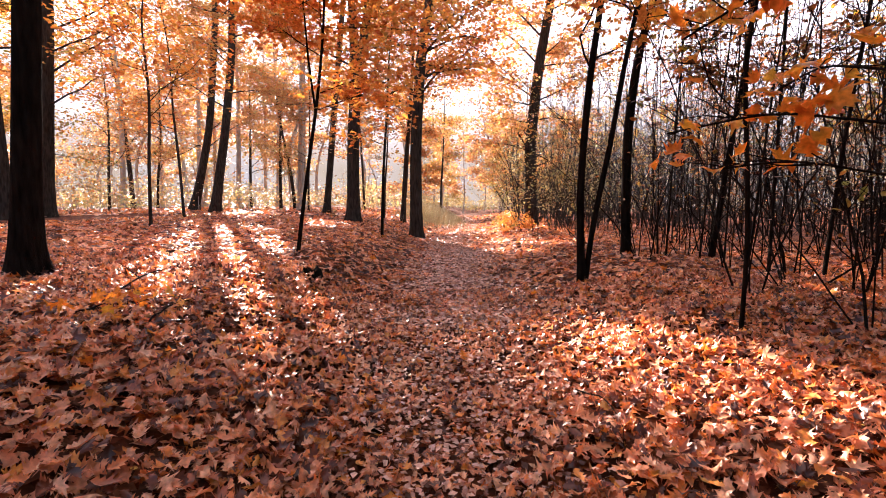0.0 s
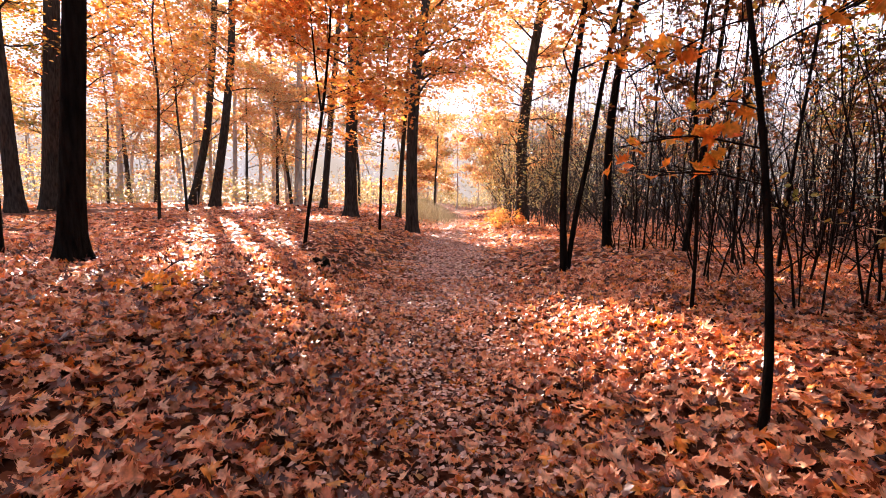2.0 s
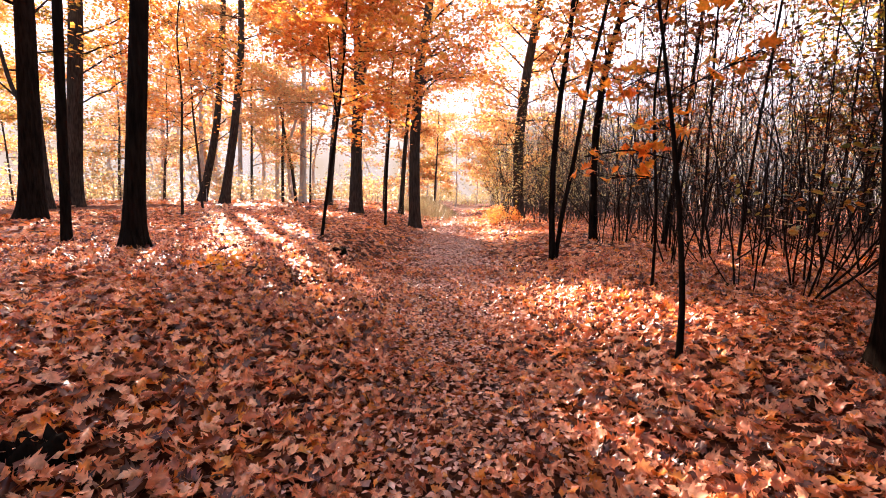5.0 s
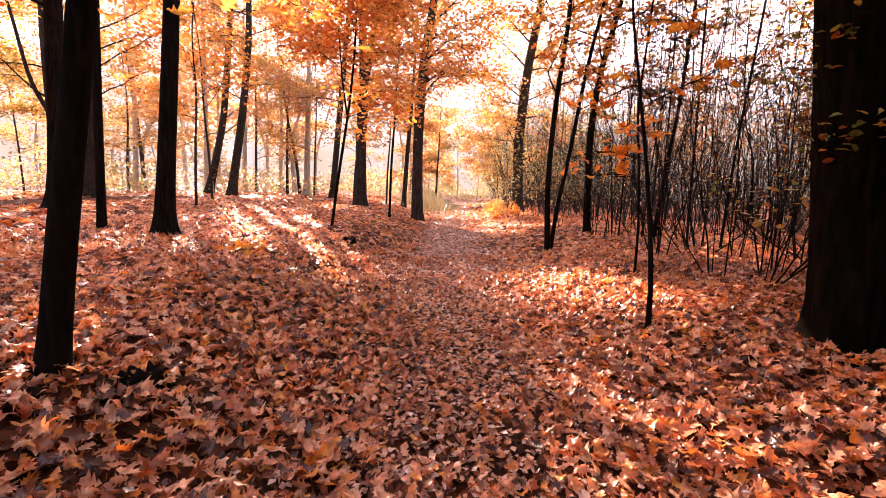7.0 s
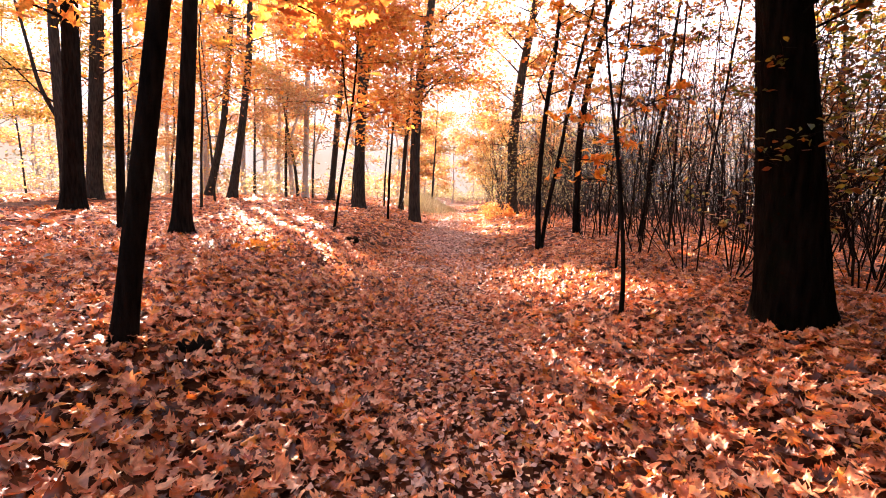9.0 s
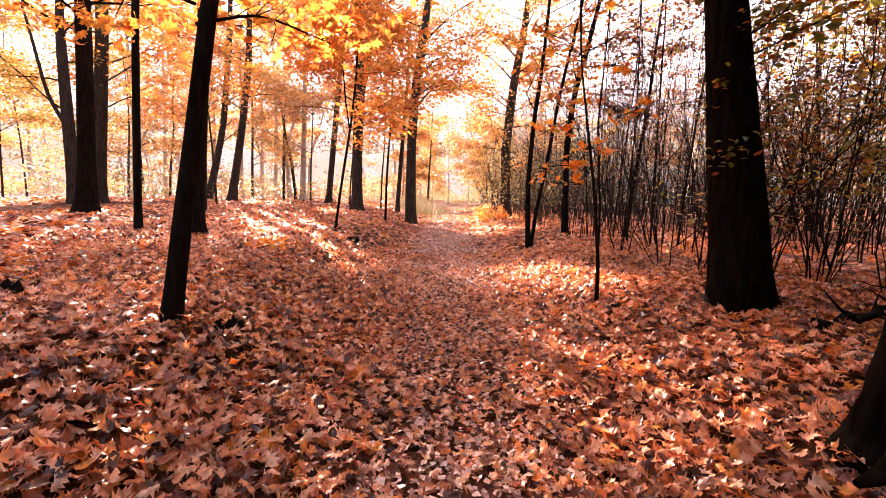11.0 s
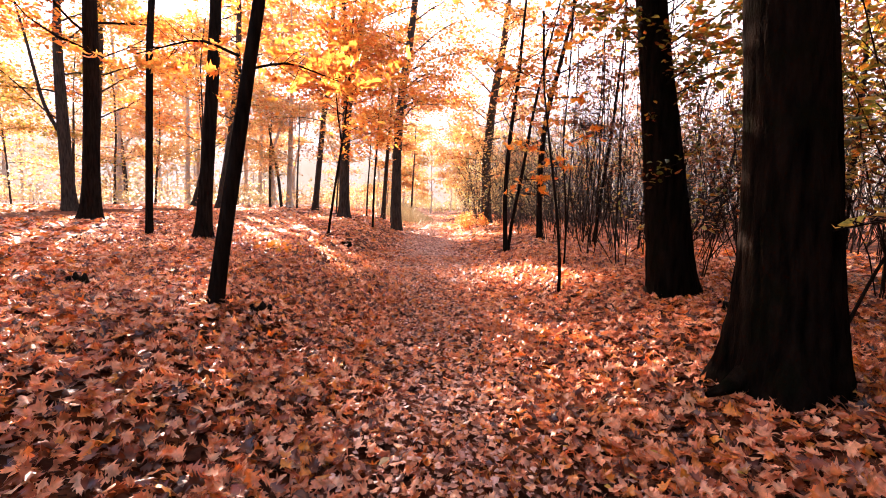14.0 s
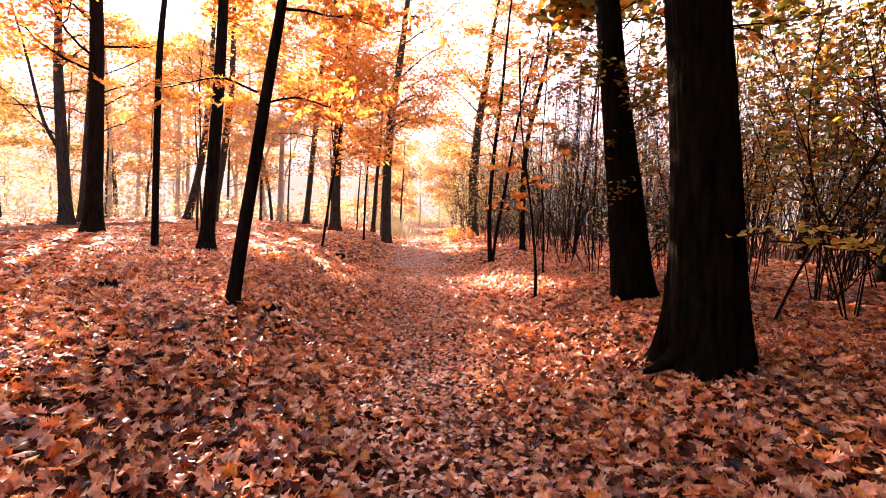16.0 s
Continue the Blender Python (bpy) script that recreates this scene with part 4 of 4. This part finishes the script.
back = part("far_thicket", sh.mesh("far_thicket", mat_hazed_stem), None)
tagged(back, "dense thicket of thin dark stems behind the shrubs", "thicket", kind="stuff")
n = 5500
y = rng.uniform(-4, 42, n)
pos = np.stack((path_x(y) + rng.uniform(7, 26, n), y, 0.5 + 5 * rng.uniform(0, 1, n) ** 1.3), 1)
pos = pos[(pos[:, 0] > path_x(pos[:, 1]) + 11) | (pos[:, 1] > 14)]
v, f = leaf_cloud(rng, pos, 0.13, FAR_LEAVES, 0.8)
tagged(part("leaves", tri_mesh("leaves", v, f, mat_brown), back, smooth=False), kind="stuff")
# the leafy shrubs behind the oaks; those below y = -3 added unseen for shade
for k, (x, y) in enumerate([(5.4, -0.4), (6.0, 2.0), (7.4, 1.6), (7.2, -2.0), (8.4, 0.2), (6.6, 3.4), (4.6, -5.2), (5.6, -4.2), (6.6, -5.6), (4.2, -7.0), (7.6, -4.0), (6.9, 5.4), (8.2, 4.6)]):
    shrub(x, y, 5, 8.2 if y > 4 else 6.6, 1000 if y > -3 else 1000, (mat_olive, mat_yellow, mat_brown)[k % 3], 540 + k, "tall shrub with " + ("yellow-green", "yellow", "red-brown")[k % 3] + " leaves on thin dark stems", 0.36, 0.11, OVATE_LEAVES, 0.0095, 0.06)
for k, (x, y) in enumerate([(5.6, -2.2), (4.4, 2.2), (6.2, 0.9), (5.0, -3.4), (6.8, -0.6), (4.0, 3.1)]):
    shrub(x, y, 5, 4.8, 200, mat_yellow if k % 3 == 1 else mat_olive, 500 + k, green, 0.42, 0.10, OVATE_LEAVES, 0.009, 0.06)
mat_sprig = leaf_material("sprig_leaf", [(0.0, (0.60, 0.24, 0.03)), (0.4, (0.72, 0.48, 0.05)), (0.8, (0.72, 0.56, 0.08)), (1.0, (0.30, 0.32, 0.05))], 0.4)
tree("shrub", "leaning shrub with a sprig of yellow leaves across the oak", -2.3, [(3.95, 0.25, 0.016), (3.9, 0.9, 0.013), (3.95, 1.7, 0.010)], 3.4, 90, mat_sprig, category="shrub", flare=1.0, sides=8, crown_from=2.4, limbs=3, limb_len=0.5, leaves=190, leaf_size=0.085, shapes=OVATE_LEAVES, spread=0.06, fine=2,
     boughs=[(0.008, [(3.9, -2.3, 1.1), (3.3, -2.25, 1.42), (2.7, -2.2, 1.49), (2.1, -2.3, 1.39)]), (0.006, [(3.9, -2.3, 1.0), (3.2, -2.35, 1.36), (2.45, -2.3, 1.38)])])
tree("shrub", "leaning dark stem of a shrub beside the oak", -0.5, [(4.18, 0.28, 0.017), (4.5, 1.0, 0.015), (5.0, 1.75, 0.013), (5.4, 2.3, 0.011)], 4.2, 91, mat_olive, category="shrub", flare=1.2, sides=9, crown_from=1.6, limbs=7, limb_len=1.0, leaves=130, leaf_size=0.10, shapes=OVATE_LEAVES, spread=0.1, fine=2)

# ---- fallen leaves ----
rng = np.random.default_rng(3)


def litter_layer(n, box, size, shapes, lift, tilt):
    x, y = rng.uniform(box[0], box[1], n), rng.uniform(box[2], box[3], n)
    clump = 0.03 * np.sin(2.3 * x + np.sin(1.9 * y)) * np.sin(2.9 * y + np.sin(2.1 * x)) + 0.02
    pos = np.stack((x, y, ground_z(x, y) + rng.uniform(0.004, lift, n) + np.clip(clump, 0, 1)), 1)
    e = 0.1
    normal = np.stack((-(ground_z(x + e, y) - ground_z(x - e, y)) / (2 * e), -(ground_z(x, y + e) - ground_z(x, y - e)) / (2 * e), np.zeros(n)), 1)
    trodden = np.exp(-((x - path_x(y)) / 0.6) ** 4)
    return leaf_cloud(rng, pos, size * (1 - 0.36 * trodden), shapes, tilt * (1 - 0.45 * trodden), normal)


near_v, near_f = litter_layer(27000, (-4.6, 4.5, -3.7, 3.2), 0.108, NEAR_LEAVES, 0.10, 0.29)
litter = part("leaf_litter", tri_mesh("leaf_litter", near_v, near_f, mat_litter), None, smooth=False)
tagged(litter, "thick carpet of fallen red-brown oak leaves on the path and banks", "fallen leaves", kind="stuff")
far_layers = [litter_layer(19000, (-6.6, 6.4, 3.0, 6.9), 0.115, BANK_LEAVES, 0.08, 0.26), litter_layer(6500, (-6.6, -4.5, -4.4, 3.2), 0.135, MID_LEAVES, 0.07, 0.5), litter_layer(6500, (4.4, 6.6, -4.4, 3.2), 0.135, MID_LEAVES, 0.07, 0.5), litter_layer(2200, (-4.6, 4.5, -4.6, -3.7), 0.15, MID_LEAVES, 0.07, 0.4), litter_layer(14000, (-10, 9, -11, -4.3), 0.16, FAR_LEAVES, 0.06, 0.4), litter_layer(26000, (-11, 10, 6.8, 20), 0.14, MID_LEAVES, 0.05, 0.4), litter_layer(9000, (-14, -6.5, -3, 7.5), 0.17, FAR_LEAVES, 0.06, 0.4),
              litter_layer(7000, (6.5, 12, -3, 7.5), 0.17, FAR_LEAVES, 0.05, 0.4), litter_layer(14000, (-22, 12, 20, 42), 0.24, FAR_LEAVES, 0.05, 0.4)]
v, f = litter_layer(16000, (-6.3, 6.3, -4.4, 7.5), 0.15, FAR_LEAVES, 0.012, 0.15)
part("under_layer", tri_mesh("under_layer", v, f, mat_gap_shade), litter, "underlying leaves coloured dark as shade between the leaves", smooth=False)
far_layers.append(litter_layer(7000, (-32, -14, 2, 20), 0.24, FAR_LEAVES, 0.05, 0.4))
# leaves trodden to crumbs along the footpath
mat_crumbs = leaf_material("crushed_leaf", [(0.0, (0.10, 0.035, 0.020)), (0.2, (0.38, 0.15, 0.08)), (0.5, (0.64, 0.33, 0.22)), (0.9, (0.80, 0.51, 0.39)), (1.0, (0.66, 0.28, 0.06))], 0.15, 0.42, gloss=0.5)
for n, y0, y1, size in ((7000, -4.0, 6.0, 0.05), (11000, 5.0, 16.0, 0.085), (10000, 14.0, 45.0, 0.14)):
    y = rng.uniform(y0, y1, n)
    x = path_x(y) + np.clip(rng.normal(0, 0.5, n), -1.3, 1.3)
    v, f = leaf_cloud(rng, np.stack((x, y, ground_z(x, y) + rng.uniform(0.05, 0.085, n)), 1), size, FAR_LEAVES, 0.4)
    part("leaf_crumbs", tri_mesh("leaf_crumbs", v, f, mat_crumbs), litter, "pale crumbled leaves trodden into the path", smooth=False)
for v, f in far_layers:
    part("leaf_layer", tri_mesh("leaf_layer", v, f, mat_litter), litter, smooth=False)
singles = [tri_mesh("leaf", v * 0.115, f, mat_single) for v, f in NEAR_LEAVES[:8]]
for k in range(280):
    x, y = rng.uniform(-2.6, 2.3), rng.uniform(-3.8, 4.5)
    ob = part("leaf", singles[k % 8], litter, smooth=False)
    ob.matrix_basis = pose(x, y, float(ground_z(x, y)) + rng.uniform(0.05, 0.075), rng.normal(0, 16), rng.normal(0, 16), rng.uniform(0, 360)) @ Matrix.Diagonal((*[rng.uniform(0.8, 1.3)] * 3, 1))


# ---- small things ----
def fallen_branch(pts, r, label, seed, twigs=3, leaves=0):
    """A branch that lies on the leaves; its points are (x, y, lift)."""
    rng = np.random.default_rng(seed)
    z = [float(ground_z(x, y)) + 0.05 + up for x, y, up in pts]
    q = smooth_line([(x, y, zz) for (x, y, _), zz in zip(pts, z)], 12)
    q = q + rng.normal(0, r * 0.6, q.shape)
    base = thing("fallen_branch", label, "branch", at=tuple(q[0]))
    sh = Shape()
    sh.tube(q - q[0], np.linspace(r, r * 0.35, 12), 7, 0.08, seed)
    part("branch", sh.mesh("branch", mat_stem), base)
    for k in range(twigs):
        i = int(rng.integers(3, 11))
        tw = bough(rng, q[i] - q[0], rng.uniform(0, 6.28), rng.uniform(0.0, 0.5), rng.uniform(0.2, 0.5), 5, 0.2)
        sh = Shape()
        sh.tube(tw, np.linspace(r * 0.4, 0.002, 5), 5)
        part("twig", sh.mesh("twig", mat_stem), base)
    if leaves:
        pos = (q - q[0])[rng.integers(2, 12, leaves)] + rng.normal(0, 1, (leaves, 3)) * np.array((0.16, 0.16, 0.05)) + np.array((0, 0, 0.06))
        v, f = leaf_cloud(rng, pos, 0.14, NEAR_LEAVES, 0.6)
        part("leaves", tri_mesh("leaves", v, f, mat_bright), base, "bright orange oak leaves", smooth=False)


fallen_branch([(-2.95, 3.6, 0.02), (-3.2, 4.4, 0.10), (-3.55, 5.5, 0.06)], 0.014, "thin dark fallen branch lying on the leaves", 1)
fallen_branch([(-3.05, 3.55, 0.03), (-2.92, 3.75, 0.08), (-2.75, 3.95, 0.05)], 0.009, "fallen oak twig with bright orange leaves", 6, 2, 34)
fallen_branch([(-2.5, 3.7, 0.02), (-2.55, 4.1, 0.06), (-2.45, 4.6, 0.02)], 0.010, "short dark fallen twig on the leaves", 2, 1)
fallen_branch([(1.0, 3.25, 0.03), (1.13, 2.95, 0.09), (1.12, 2.6, 0.06), (1.02, 2.4, 0.0)], 0.006, "curved pale twig standing out of the leaves", 3, 0)
fallen_branch([(3.25, 0.1, 0.05), (3.9, 0.25, 0.14), (4.6, 0.6, 0.22)], 0.05, "rotting fallen branch beside the oak", 4, 5)
fallen_branch([(3.6, -0.7, 0.02), (4.1, 0.1, 0.10), (4.9, 1.0, 0.3)], 0.03, "dark fallen branch among the shrubs", 5, 5)


def stump(x, y, r, h, label, seed):
    """A low rotten stump with an uneven top."""
    rng = np.random.default_rng(seed)
    a = np.linspace(0, 2 * np.pi, 18, endpoint=False)
    edge = r * (1 + 0.18 * np.sin(3 * a + seed) + 0.1 * np.sin(7 * a))
    rings = []
    for f, k in ((-0.3, 1.25), (0.3, 1.08), (0.8, 0.95), (1.0, 0.8), (0.75, 0.5), (0.65, 0.02)):
        up = h * f + (0.18 * h * np.sin(5 * a + seed) + rng.normal(0, 0.08 * h, 18) if f > 0.5 else 0)
        rings.append(np.stack((edge * k * np.cos(a), edge * k * np.sin(a), np.broadcast_to(up, 18)), 1))
    sh = Shape()
    i = (np.arange(5) * 18)[:, None]
    j, j2 = np.arange(18)[None], (np.arange(18)[None] + 1) % 18
    sh.add(np.concatenate(rings), np.stack((i + j, i + j2, i + 18 + j2, i + 18 + j), -1).reshape(-1, 4))
    ob = part("stump", sh.mesh("stump", mat_oak), None)
    ob.location = (x, y, float(ground_z(x, y)) + 0.02)
    tagged(ob, label, "stump")


stump(-2.0, 0.17, 0.11, 0.13, "low dark rotten stump half buried in leaves", 1)
stump(-3.94, 0.3, 0.09, 0.14, "small dark stump with pale splinters among the leaves", 2)
stump(-2.0, 6.66, 0.16, 0.12, "low dark stump on the leafy bank", 3)

# pale grass beside the far path, and the low orange growth across from it
rng = np.random.default_rng(12)


def grass(n, cx, cy, sx, sy, height, mat, name, label):
    x, y = cx + rng.normal(0, sx, n), cy + rng.normal(0, sy, n)
    z = ground_z(x, y)
    h = height * rng.uniform(0.5, 1.2, n) * np.exp(-((x - cx) / sx) ** 2 / 4)
    a, w = rng.uniform(0, 2 * np.pi, n), 0.012
    b = np.stack((x, y, z), 1)
    side = np.stack((np.cos(a), np.sin(a), np.zeros(n)), 1) * w
    bend = np.stack((rng.normal(0, 0.3, n), rng.normal(0, 0.3, n), np.ones(n)), 1) * h[:, None]
    v = np.stack((b - side, b + side, b + bend), 1).reshape(-1, 3)
    f = np.arange(3 * n).reshape(-1, 3)
    tagged(part(name, tri_mesh(name, v, f, mat), None, smooth=False), label, "grass", kind="stuff")


mat_straw = leaf_material("dry_grass", [(0.0, (0.24, 0.17, 0.09)), (0.6, (0.34, 0.27, 0.16)), (1.0, (0.27, 0.25, 0.13))], 0.15, shine=(1.0, 0.95, 0.8))
grass(9000, -0.7, 31.0, 1.0, 3.5, 1.0, mat_straw, "dry_grass", "mound of pale dry grass beside the far path")
for k, (x, y) in enumerate([(2.5, 17.6), (2.7, 18.6), (3.0, 19.8), (2.9, 21.2), (3.3, 16.6)]):
    shrub(x, y, 6, 0.75, 420, mat_yellow if k % 2 else mat_orange, 600 + k, "low bush of orange and yellow leaves beside the path", 0.7, 0.10, MID_LEAVES, 0.008)

# one bright leaf lying on the path
bright = part("leaf", tri_mesh("bright_leaf", NEAR_LEAVES[0][0] * 0.2, NEAR_LEAVES[0][1], leaf_material("bright_leaf", [(0.0, (0.75, 0.22, 0.02)), (1.0, (0.8, 0.26, 0.02))], 0.3, single=True)), litter, "large bright orange leaf", smooth=False)
bright.matrix_basis = pose(-0.83, -0.18, float(ground_z(-0.83, -0.18)) + 0.09, 14, -10, 30)

# small yellow leaves blown onto the oak leaves
mat_small = leaf_material("small_yellow_leaf", [(0.0, (0.62, 0.40, 0.05)), (0.6, (0.70, 0.52, 0.10)), (1.0, (0.66, 0.56, 0.36))], 0.25, single=True)
small = [tri_mesh("small_leaf", v * 0.06, f, mat_small) for v, f in OVATE_LEAVES]
rng = np.random.default_rng(19)
for k in range(40):
    x, y = (rng.uniform(0.4, 3.4), rng.uniform(-4.2, -1.8)) if k < 26 else (rng.uniform(-2.5, 2.5), rng.uniform(-3.5, 4))
    ob = part("small_leaf", small[k % 3], litter, smooth=False)
    ob.matrix_basis = pose(x, y, float(ground_z(x, y)) + 0.085, rng.normal(0, 14), rng.normal(0, 14), rng.uniform(0, 360)) @ Matrix.Diagonal((*[rng.uniform(0.7, 1.3)] * 3, 1))
